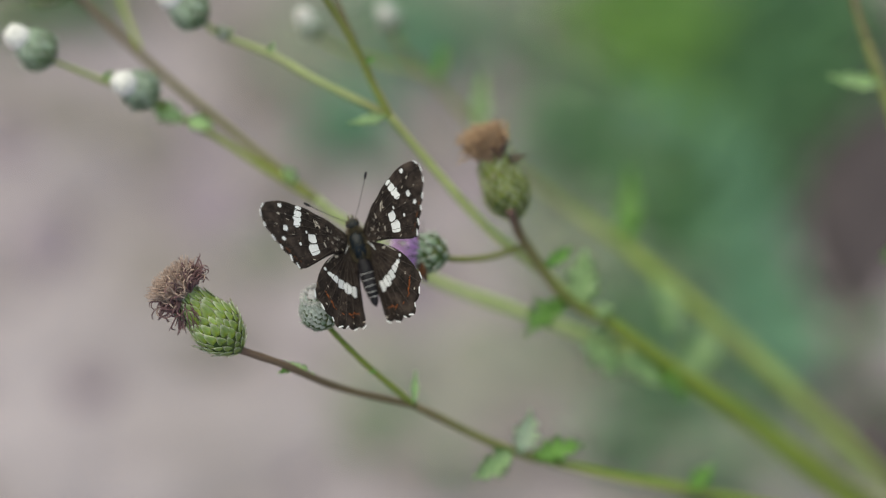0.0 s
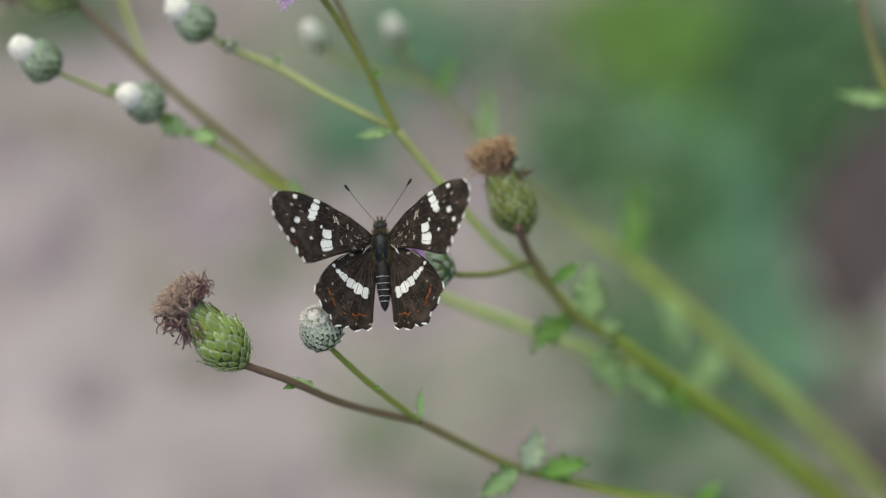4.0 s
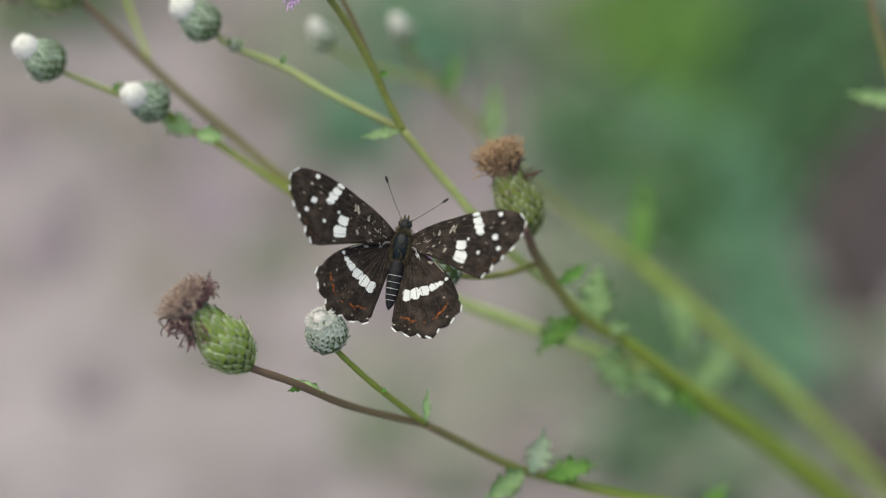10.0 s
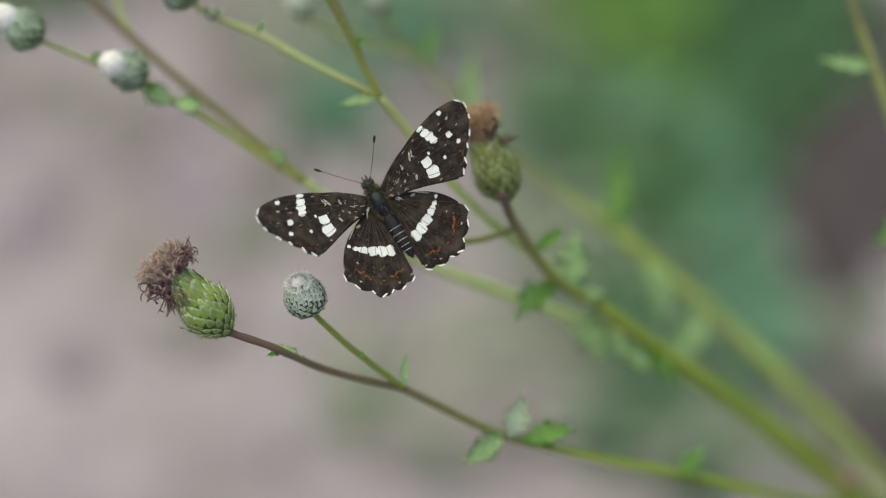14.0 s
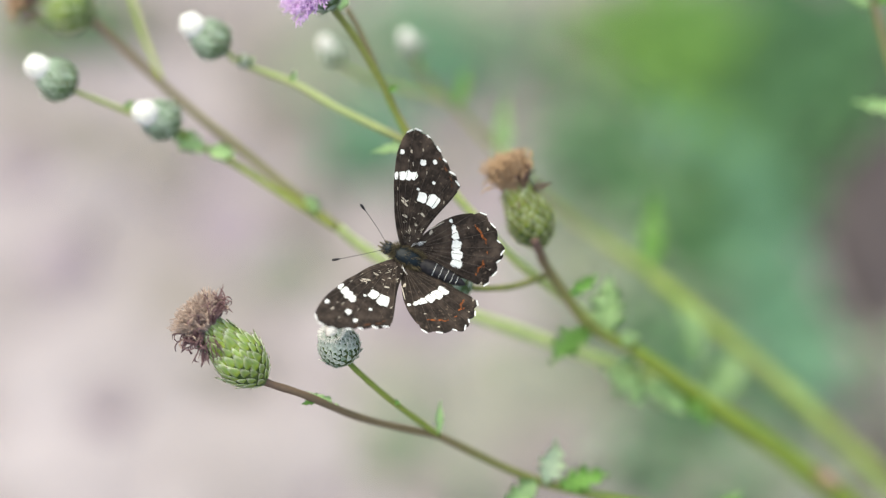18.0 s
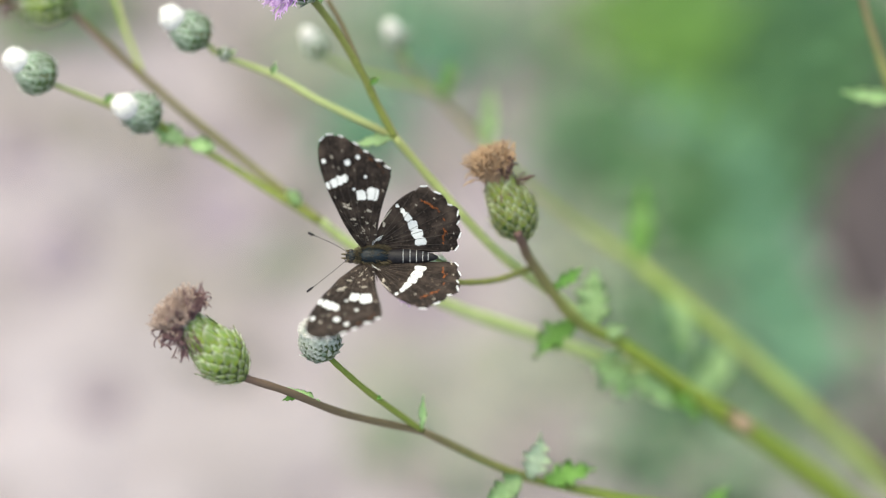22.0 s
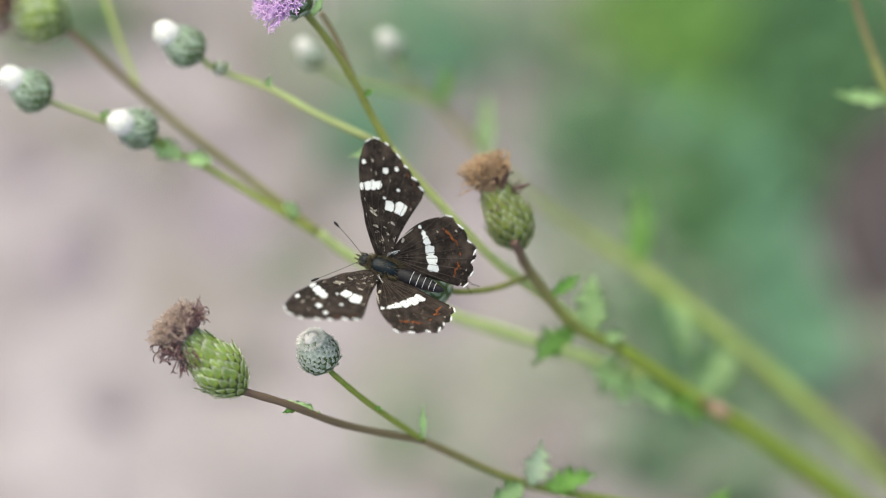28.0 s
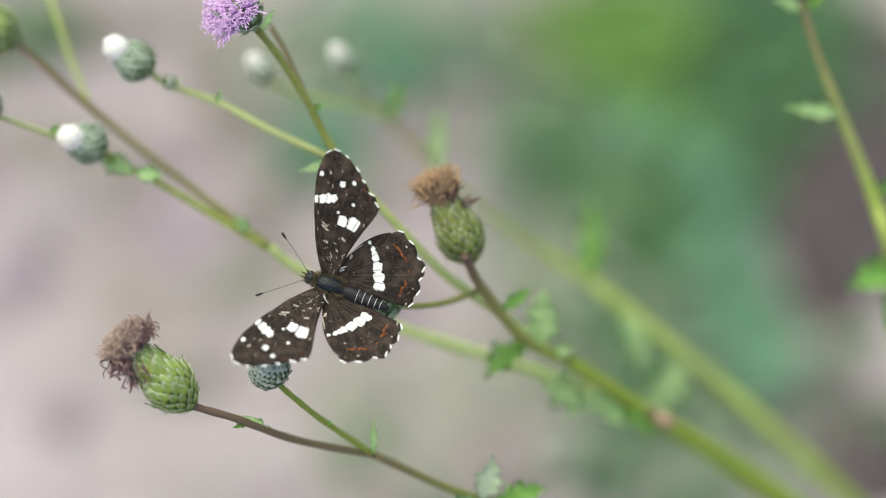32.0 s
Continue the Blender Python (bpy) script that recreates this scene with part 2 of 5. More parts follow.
def lathe(bm, profile, sides=16, wobble=0.0, seed=0):
    """A turned body on the z axis from pairs of radius and height."""
    layer = bm.verts.layers.float.get("tint") or bm.verts.layers.float.new("tint")
    rings = []
    for r, h in profile:
        rings.append([bm.verts.new((r * math.cos(w) * k, r * math.sin(w) * k, h)) for w, k in
                      ((2 * math.pi * i / sides, 1 + wobble * noise.noise((i * 1.7 + seed, h * 900, seed))) for i in range(sides))])
    for a, b in zip(rings, rings[1:]):
        for k in range(sides):
            bm.faces.new((a[k], a[(k + 1) % sides], b[(k + 1) % sides], b[k]))
    bm.faces.new(rings[0][::-1])
    bm.faces.new(rings[-1])
    return bm


def ball(bm, centre, size, u=12, v=8, rough=0.0, seed=0.0):
    got = bmesh.ops.create_uvsphere(bm, u_segments=u, v_segments=v, radius=1)["verts"]
    for q in got:
        k = 1 + rough * noise.noise(q.co * 3 + Vector((seed, 0, 0)))
        q.co = Vector(centre) + Vector((q.co.x * size[0], q.co.y * size[1], q.co.z * size[2])) * k
    return bm


def aim(at, axis, spin=0.0):
    """A pose at a point whose z axis runs along the given direction."""
    return Matrix.Translation(at) @ Vector(axis).to_track_quat("Z", "Y").to_matrix().to_4x4() @ Matrix.Rotation(radians(spin), 4, "Z")


# ---- ground ----
def ground_height(x, y):
    fall = math.exp(-(x * x + (y - 0.17) ** 2) / 0.6)
    return fall * (0.004 * noise.noise((x * 14, y * 14, 0)) + 0.0012 * noise.noise((x * 90, y * 90, 5)))


steps = [0.006 * i for i in range(36)]
while steps[-1] < 400:
    steps.append(steps[-1] * 1.35)
steps = [-q for q in steps[:0:-1]] + steps
bm = bmesh.new()
grid = [[bm.verts.new((x, y + 0.17, ground_height(x, y + 0.17))) for x in steps] for y in steps]
for a, b in zip(grid, grid[1:]):
    for i in range(len(steps) - 1):
        bm.faces.new((a[i], a[i + 1], b[i + 1], b[i]))
tagged(part("ground", bm, GROUND, None), "pale mauve-grey sandy ground with crumbs of earth", "ground", kind="structure")


def soil_patch(x, y, rx, ry, seed, material=SOIL, label="low mound of dark brown crumbly earth on the ground"):
    bm = bmesh.new()
    rings = []
    for j in range(1, 7):
        k = j / 6
        ring = []
        for i in range(28):
            w = 2 * math.pi * i / 28
            e = k * (1 + 0.28 * noise.noise((math.cos(w) * 1.5 + seed, math.sin(w) * 1.5, seed)))
            px, py = x + rx * e * math.cos(w), y + ry * e * math.sin(w)
            z = ground_height(px, py) + 0.005 * (1 - k * k) + 0.002 * noise.noise((px * 120, py * 120, seed)) * (1 - k) - (0.002 if j == 6 else 0)
            ring.append(bm.verts.new((px, py, z)))
        rings.append(ring)
    top = bm.verts.new((x, y, ground_height(x, y) + 0.0055))
    for i in range(28):
        bm.faces.new((top, rings[0][i], rings[0][(i + 1) % 28]))
    for a, b in zip(rings, rings[1:]):
        for i in range(28):
            bm.faces.new((a[i], b[i], b[(i + 1) % 28], a[(i + 1) % 28]))
    return tagged(part("soil_patch", bm, material, None), label, "soil", kind="structure")


for x, y, rx, ry, seed in ((0.1084, 0.1823, 0.026, 0.030, 3), (0.0956, 0.1675, 0.012, 0.016, 33), (0.0980, 0.1532, 0.011, 0.012, 34), (0.1111, 0.215, 0.02, 0.022, 8), (0.1022, 0.1102, 0.016, 0.018, 31), (0.0668, 0.1264, 0.009, 0.01, 7), (0.0403, 0.1049, 0.016, 0.007, 32)):
    soil_patch(x, y, rx, ry, seed)
# patches where the sand is darker and browner
for x, y, rx, ry, seed in ((-0.0926, 0.1966, 0.016, 0.013, 11), (-0.0689, 0.1944, 0.012, 0.013, 12), (-0.0417, 0.2041, 0.013, 0.01, 13), (-0.0075, 0.1828, 0.012, 0.012, 14), (-0.0534, 0.1325, 0.014, 0.006, 15), (0.0553, 0.1386, 0.012, 0.012, 16), (-0.0700, 0.2358, 0.014, 0.008, 17), (-0.0369, 0.1768, 0.013, 0.010, 19), (-0.0656, 0.1836, 0.008, 0.007, 20), (-0.0477, 0.2215, 0.008, 0.009, 18), (0.0074, 0.1015, 0.024, 0.012, 29), (0.0936, 0.1330, 0.012, 0.014, 30)):
    soil_patch(x, y, rx, ry, seed, DARK_SAND, "flat patch of darker brownish sand on the ground")
for x, y, rx, ry, seed in ((-0.0533, 0.1755, 0.012, 0.01, 41), (-0.0977, 0.1896, 0.012, 0.008, 47), (-0.0461, 0.1678, 0.011, 0.009, 49), (-0.0538, 0.1947, 0.008, 0.006, 48), (-0.0902, 0.162, 0.01, 0.01, 42), (-0.0058, 0.152, 0.012, 0.012, 43), (0.0165, 0.1831, 0.012, 0.016, 44), (0.0236, 0.2152, 0.007, 0.011, 45), (0.0353, 0.1860, 0.005, 0.006, 46)):
    soil_patch(x, y, rx, ry, seed, ROSY, "patch of sand with a rosy mauve tinge")
# patches where the sand is paler
for x, y, rx, ry, seed in ((-0.0791, 0.1322, 0.03, 0.02, 51), (-0.0523, 0.1082, 0.034, 0.022, 52), (-0.085, 0.1048, 0.022, 0.02, 53), (-0.0849, 0.1816, 0.016, 0.01, 54)):
    soil_patch(x, y, rx, ry, seed, PALE_SAND, "patch of paler sand on the ground")
for x, y, rx, ry, seed in ((-0.0028, 0.1103, 0.022, 0.012, 21), (-0.0132, 0.1238, 0.014, 0.012, 25), (0.0202, 0.1304, 0.024, 0.014, 22), (0.0336, 0.1605, 0.014, 0.022, 23), (0.0287, 0.1967, 0.009, 0.012, 24), (-0.0286, 0.2233, 0.02, 0.016, 26), (-0.0401, 0.1595, 0.012, 0.008, 27), (0.062, 0.1097, 0.024, 0.018, 28)):
    soil_patch(x, y, rx, ry, seed, MOSS, "sand tinged green by a thin growth of moss")

rng = random.Random(4)
for x, y, r in ((-0.0772, 0.1212, 0.0058), (-0.0534, 0.1772, 0.0042), (-0.0927, 0.1979, 0.0045), (-0.0689, 0.1932, 0.0035), (0.0162, 0.1068, 0.003), (0.0538, 0.1096, 0.004), (-0.0305, 0.0988, 0.003)):
    bm = bmesh.new()
    ball(bm, (0, 0, r * 0.3), (r * 1.2, r, r * 0.55), 14, 9, 0.35, x * 90)
    tagged(part("stone", bm, STONE, None, m=pose(x, y, ground_height(x, y), 0, 0, rng.uniform(0, 180))), "dull purple-grey stone lying on the sand", "stone", "stones on the ground")

bm = bmesh.new()
for _ in range(900):
    x, y, r = rng.uniform(-0.2, 0.2), rng.uniform(0.03, 0.33), rng.uniform(0.0004, 0.0016)
    got = bmesh.ops.create_icosphere(bm, subdivisions=1, radius=r)["verts"]
    for q in got:
        q.co = Vector((x, y, ground_height(x, y) + r * 0.3)) + q.co * (1 + 0.4 * noise.noise(q.co * 900))
tagged(part("gravel", bm, STONE, None, smooth=False), "scattered grey crumbs and grit on the sand", "gravel", kind="stuff")


# ---- leaves ----
def leaf_mesh(length, width, lobes=4, droop=0.3, wave=0.12, seed=0, thick=0.0003):
    """A lobed thistle leaf along y from its stalk at the origin, its upper side to z."""
    bm = bmesh.new()
    rows = []
    n = 8 + 5 * lobes
    for i in range(n + 1):
        u = i / n
        row = []
        for k in (-1, -0.5, 0, 0.5, 1):
            side = 3.7 if k > 0 else 9.1
            swing = lobes * math.pi * u + 0.5 * side + 1.1 * noise.noise((u * 4, seed, side))
            tooth = 0.30 + 0.70 * abs(math.sin(swing)) ** 0.55 + 0.34 * noise.noise((u * 19, seed + side, 1))
            half = width / 2 * (math.sin(math.pi * min(1, 0.06 + 0.94 * u) ** 0.85) * tooth + 0.05 * (1 - u)) if i < n else width * 0.01
            z = -droop * length * u * u + abs(k) * half * 0.4 + 1.5 * wave * width * noise.noise((k * 1.3 + seed, u * 7, seed)) * abs(k)
            row.append(bm.verts.new((k * half, length * u + abs(k) * half * 0.45 * (1 - u), z)))
        rows.append(row)
    for a, b in zip(rows, rows[1:]):
        for k in range(4):
            bm.faces.new((a[k], a[k + 1], b[k + 1], b[k]))
    bmesh.ops.solidify(bm, geom=bm.faces[:], thickness=thick)
    return bm


def leaf_pose(at, to, up, spin=0):
    """A pose at a point whose y axis runs to the given direction, z near to up."""
    y = Vector(to).normalized()
    x = y.cross(Vector(up)).normalized()
    z = x.cross(y)
    return Matrix.Translation(at) @ Matrix((x, y, z)).transposed().to_4x4() @ Matrix.Rotation(radians(spin), 4, "Y")


# ---- heads of the thistles ----
def bract_mesh(name, skin, point=None):
    """One scale of a thistle head, 1 long, with a keel and a dark spine at its tip."""
    bm = bmesh.new()
    layer = bm.verts.layers.float.new("tint")
    rows = ((0.0, 0.44, 0.0, 0.0), (0.30, 0.42, 0.03, 0.7), (0.56, 0.27, 0.055, 1.0), (0.80, 0.09, 0.085, 1.0), (0.97, 0.02, 0.09, 0.4))
    made = []
    for y, w, z, pale in rows:
        ring = [bm.verts.new((-w, y, z - 0.03)), bm.verts.new((-w * 0.74, y, z + 0.035)), bm.verts.new((0, y, z + 0.075 * (1 - 0.4 * y))), bm.verts.new((w * 0.74, y, z + 0.035)), bm.verts.new((w, y, z - 0.03)), bm.verts.new((0, y, z - 0.08))]
        for k, v in enumerate(ring):
            v[layer] = pale if k in (0, 4) else (1.0 if y > 0.7 else 0.22 * pale) if k in (1, 3) else 0.9 if y > 0.7 else 0.15 if y > 0.5 else 0.0
        made.append(ring)
    for j, (a, b) in enumerate(zip(made, made[1:])):
        for k in range(6):
            f = bm.faces.new((a[k], b[k], b[(k + 1) % 6], a[(k + 1) % 6]))
            f.material_index = 1 if j == 3 else 0
    me = bpy.data.meshes.new(name)
    bm.to_mesh(me)
    bm.free()
    me.materials.append(skin)
    me.materials.append(point or TIP)
    me.polygons.foreach_set("use_smooth", [True] * len(me.polygons))
    return me


WOOLLY = mat("woolly_bract_skin", (0.44, 0.49, 0.42), (0.66, 0.69, 0.64), 5.5, 0.8, 0.4, (0.22, 0.29, 0.20), 0.4, tint=(0.64, 0.66, 0.62), vary=0.15, deep=0.00008)
FAR_BRACT = mat("far_bract_skin", (0.14, 0.22, 0.03), (0.29, 0.38, 0.06), 1500, 0.55, 0.4, (0.20, 0.31, 0.09), 0.25, tint=(0.66, 0.70, 0.60))
FAR_GREY = mat("far_grey_bract_skin", (0.13, 0.21, 0.12), (0.25, 0.33, 0.22), 1700, 0.6, 0.4, (0.3, 0.38, 0.28), 0.25, tint=(0.62, 0.66, 0.60))
WOOLLY_SCALE = bract_mesh("bract", WOOLLY, WOOL)
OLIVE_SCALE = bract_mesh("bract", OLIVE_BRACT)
GREEN_SCALE, GREY_SCALE = bract_mesh("bract", BRACT), bract_mesh("bract", GREY_BRACT, WOOLLY)
FAR_GREEN_SCALE, FAR_GREY_SCALE = bract_mesh("bract", FAR_BRACT), bract_mesh("bract", FAR_GREY)


def head_radius(s, r, neck, waist=2.0):
    """Radius of a head at the share s of its height: round below, drawn in to its neck above."""
    low = math.sin(min(1.0, s / 0.42) * math.pi / 2) ** 0.7
    high = 1.0 if s < 0.42 else 1 - (1 - neck) * ((s - 0.42) / 0.58) ** waist
    return r * low * high


def head(plant, root, base, axis, r, h, neck, scale_mesh, count=54, label="", size=1.0, single=True, name="flower_head", lift=0.0, upper=None, waist=2.0):
    """A scaly thistle head as a part of the plant; returns it, for tufts to be added."""
    m = Matrix.Translation(-root) @ aim(base, axis)
    bm = lathe(bmesh.new(), [(max(0.0002, head_radius(i / 12, r * 0.95, neck, waist)), h * i / 12) for i in range(13)], 18)
    body = part(name, bm, GAP_SHADE, plant, label, m)
    joined = bmesh.new()
    for i in range(count):
        s = 0.03 + 0.9 * (i / count) ** 0.85
        w = i * 2.39996
        rr, r2 = head_radius(s, r, neck, waist), head_radius(s + 0.03, r, neck, waist)
        up = Vector(((r2 - rr) * math.cos(w), (r2 - rr) * math.sin(w), 0.03 * h)).normalized()
        out = Vector((math.cos(w), math.sin(w), 0))
        x = up.cross(out).normalized()
        z = x.cross(up)
        k = h * 0.30 * size * (0.75 + 0.5 * s) * (1 + 0.20 * math.sin(i * 7.3))
        tilt = Matrix.Rotation(radians(13 * math.sin(i * 5.7)), 4, "Z") @ Matrix.Rotation(radians(1 + lift + 7 * math.sin(i * 3.1)), 4, "X")
        t = Matrix.Translation(Vector((rr * math.cos(w) * 0.97, rr * math.sin(w) * 0.97, h * s))) @ Matrix((x, up, z)).transposed().to_4x4() @ tilt @ Matrix.Diagonal((k * 0.80, k * 1.12, k * 0.62, 1))
        if single:
            again("bract", upper if upper and s > 0.34 + 0.25 * math.sin(i * 1.7) else scale_mesh, body, t)
        else:
            first = len(joined.verts)
            joined.from_mesh(scale_mesh)
            joined.verts.ensure_lookup_table()
            for v in joined.verts[first:]:
                v.co = t @ v.co
    if single:
        joined.free()
    else:
        tagged(part("bract_cover", joined, (scale_mesh.materials[0], TIP), body), kind="stuff")
    return body


def tuft(body, name, material, n, r0, z0, length, spread, curl, thick, seed, label="", lobed=False, bend=0.0):
    """Many thin curved florets that stand in a head; bend lets the outer ones hang over like a mop."""
    g = random.Random(seed)
    bm = bmesh.new()
    for i in range(n):
        w, k = i * 2.39996, math.sqrt((i + 0.5) / n)
        lean = spread * k * g.uniform(0.75, 1.2) + g.uniform(-0.12, 0.12)
        out = Vector((math.cos(w), math.sin(w), 0))
        way = (out * math.sin(lean) + Vector((0, 0, 1)) * math.cos(lean))
        over = lean + bend * k * g.uniform(0.6, 1.3)
        tip_way = (out * math.sin(over) + Vector((0, 0, 1)) * math.cos(over))
        side = way.cross(Vector((g.uniform(-1, 1), g.uniform(-1, 1), g.uniform(-1, 1)))).normalized()
        size = length * g.uniform(0.72, 1.1)
        start = out * r0 * k + Vector((0, 0, z0))
        mid = start + way * size * 0.55 + side * curl * size * g.uniform(-0.35, 0.35)
        bow = mid + (way + tip_way).normalized() * size * 0.25 + side * curl * size * g.uniform(-0.7, 0.7)
        end = bow + tip_way * size * 0.22 + side * curl * size * g.uniform(-0.8, 0.8)
        shade = g.random() * 0.5
        tube(bm, spline((start, mid, bow, end), 3), lambda u: thick * (1 - 0.4 * u), 4, lambda u: shade + 0.5 * u)
        if lobed:
            for q in range(3):
                ww = q * 2.1 + i
                tip = end + tip_way * size * 0.14 + (side * math.cos(ww) + way.cross(side) * math.sin(ww)) * size * 0.12
                tube(bm, [end, (end + tip) / 2, tip], lambda u: thick * 0.7 * (1 - 0.6 * u), 3, lambda u: 0.7 + 0.3 * u)
    return tagged(part(name, bm, material, body, label), kind="stuff")


def curls(body, name, material, n, r0, z0, length, lean, twist, thick, seed, label="", turn=None):
    """Withered florets: strands that leave a head at a lean between two bounds and wind irregularly towards their ends."""
    g = random.Random(seed)
    bm = bmesh.new()
    for i in range(n):
        w = g.uniform(*turn) if turn else i * 2.39996
        k = math.sqrt(g.random())
        tilt = lean[0] + (lean[1] - lean[0]) * k * g.uniform(0.8, 1.15)
        out = Vector((math.cos(w), math.sin(w), 0))
        way = out * math.sin(tilt) + Vector((0, 0, 1)) * math.cos(tilt)
        at = out * r0 * (0.3 + 0.7 * k) + Vector((0, 0, z0))
        spin = Vector((g.gauss(0, 1), g.gauss(0, 1), g.gauss(0, 1))).normalized()
        size = length * g.uniform(0.6, 1.1)
        line = [at]
        for q in range(11):
            way = (Matrix.Rotation(twist * (q / 10) ** 2 * g.uniform(0.4, 1.4), 3, spin) @ way + 0.10 * Vector((g.gauss(0, 1), g.gauss(0, 1), g.gauss(0, 1)))).normalized()
            at = at + way * size / 11
            line.append(at)
        shade = g.random() * 0.6
        tube(bm, line, lambda u: thick * (0.75 + 0.5 * u if u < 0.85 else 1.2 - 0.9 * (u - 0.85) / 0.15), 4, lambda u: min(1.0, shade + 0.4 * u))
    return tagged(part(name, bm, material, body, label), kind="stuff")


def wool_cap(body, z, r, seed, squash=1.15, material=WOOL):
    bm = bmesh.new()
    ball(bm, (0, 0, z), (r, r, r * squash), 16, 10, 0.14, seed)
    g = random.Random(seed)
    for i in range(70):
        way = Vector((g.gauss(0, 1), g.gauss(0, 1), g.gauss(0.6, 1))).normalized()
        a = Vector((0, 0, z)) + way * r * 0.8
        tube(bm, [a, a + way * r * 0.24, a + way * r * g.uniform(0.35, 0.5)], lambda u: r * 0.06 * (1 - 0.8 * u), 3)
    return part("wool_tip", bm, material, body, "white woolly tip")


def stem(plant, root, points, r1, r2, material, tint=None, steps=8, sides=10, label=""):
    line = [spot(*p) - root if len(p) == 3 else Vector(p[:3]) - root for p in points]
    return part("stem", tube(bmesh.new(), spline(line, steps), lambda u: (r1 + (r2 - r1) * u) / 1000 * (1 + 0.05 * math.sin(u * 37)), sides, tint, 0.07), material, plant, label)


def leaflet(plant, root, at, to, up, length, width, material, seed, lobes=4, droop=0.2, label=""):
    m = Matrix.Translation(-root) @ leaf_pose(spot(*at), STAND.to_3x3() @ Vector(to), STAND.to_3x3() @ Vector(up), seed * 17 % 40 - 20)
    return part("leaf", leaf_mesh(length / 1000, width / 1000, lobes, droop, 0.25, seed, 0.00025), material, plant, label, m)


def axis(x, y, z):
    return STAND.to_3x3() @ Vector((x, y, z))


# ---- the thistle with the butterfly ----
root = Vector((0.135, 0.02, 0.0))
plant = thing("thistle_plant", "branching creeping thistle with green buds, lilac flowers and withered heads", "thistle", Matrix.Translation(root), "thistles")
foot = [(0.122, 0.015, 0.05, 0), (0.135, 0.02, -0.01, 0)]
stem(plant, root, [(12.1, 2.2, -5.0), (12.9, 0.6, -7.6), (14.7, -2.9, -11.8), (21.2, -11.3, -18.2), (29.0, -15.6, -30.0)], 0.62, 0.95, STEM, lambda u: max(0.0, 1.0 - 1.15 * u * u), label="purple-brown upper stem")
stem(plant, root, [(29, -15.6, -30), (41, -24.1, -42), (54.4, -33, -55), (68.3, -43.3, -68), (79.9, -52.6, -82), (100, -72, -115), *foot], 1.05, 3.4, STEM, lambda u: 0.0)
# brown side stem that runs behind the butterfly
stem(plant, root, [(-59.8, 38.3, -24.7), (-58.3, 37.4, -25), (-51.2, 30.8, -26), (-44.1, 24.5, -27.5), (-30.8, 13.6, -25.7), (-18.7, 4.2, -20)], 0.62, 0.66, STEM, lambda u: 1.0 - 0.45 * u, label="brown side stem")
stem(plant, root, [(-18.7, 4.2, -20), (-15.1, 1.2, -22), (-6.9, -4.2, -25), (1.3, -9.2, -28), (15.3, -14.2, -33), (37.1, -22.2, -40)], 0.7, 1.05, PALE_STEM, label="pale green side stem")
# stalks of the two buds with white tips
stem(plant, root, [(-45.0, 20.6, -13.4), (-44.1, 19.9, -15.2), (-42.2, 18.1, -17.8), (-35.0, 14.1, -20.5), (-22.2, 6.0, -19.6), (-18.9, 4.0, -20.1)], 0.5, 0.6, STEM, lambda u: 0.1 + 0.2 * u)
stem(plant, root, [(-61.3, 26.2, -11.0), (-59.6, 25.4, -12.2), (-55.9, 24.0, -14.2), (-51.7, 22.4, -15.8), (-46.3, 20.3, -17.4), (-42.1, 17.9, -18.0)], 0.38, 0.47, PALE_STEM, lambda u: 0.3)
stem(plant, root, [(-54.6, 46.5, -35), (-52.1, 39.4, -32), (-50.8, 35.6, -31), (-47.5, 27.9, -27.2)], 0.33, 0.38, FAR_STEM)
# low branch with the withered head
stem(plant, root, [(-30.2, -18.6, 10.5), (-28.5, -19.6, 9.6), (-22.9, -21.6, 6.5), (-14.35, -25.4, -1), (-2.5, -28.4, -7)], 0.58, 0.58, STEM, lambda u: 1.0 - 0.2 * u, label="brown stalk")
bud_stalk = stem(plant, root, [(-17.2, -15.2, 6.2), (-16.4, -16.6, 5.5), (-14, -19, 3.8), (-10, -22.6, 0), (-2.5, -28.4, -7)], 0.4, 0.5, STEM, lambda u: 0.15)
stem(plant, root, [(-2.5, -28.4, -7), (12.2, -35.5, -14), (26.1, -39.4, -22), (43.2, -43, -32), (60.1, -47.1, -44), (79, -52, -80)], 0.6, 0.9, STEM, lambda u: max(0.0, 0.8 - 1.8 * u))
# stem of the open lilac flower
stem(plant, root, [(-19.8, 38.3, 0), (-18.7, 37.3, -1.2), (-15.5, 33, -3.5), (-11.9, 27, -6), (-9.5, 22, -8), (-6.8, 17.1, -9)], 0.55, 0.62, STEM, lambda u: 0.5 - 0.2 * u)
stem(plant, root, [(-6.8, 17.1, -9), (0.3, 8.8, -11), (9.4, -1, -15), (19.4, -8.6, -19), (22.5, -12.2, -21.5)], 0.62, 0.85, PALE_STEM)
stem(plant, root, [(-17.2, 38.5, -9), (-14.9, 34.4, -9), (-12.2, 28.2, -7.4)], 0.38, 0.42, STEM, lambda u: 0.8)
stem(plant, root, [(-37.4, 32.7, -13.4), (-36, 31.6, -14.2), (-33.8, 30, -15), (-25.8, 27, -16), (-18.6, 22.9, -12.9), (-6.8, 17.1, -9)], 0.45, 0.6, PALE_STEM, lambda u: 0.28 - 0.12 * u)
# stalk of the flower that the butterfly sits on
stem(plant, root, [(1.2, -5.1, -2.3), (4.5, -5.4, -5), (9.3, -5, -9.5), (14.7, -3.2, -14)], 0.45, 0.5, STEM, lambda u: 0.45)

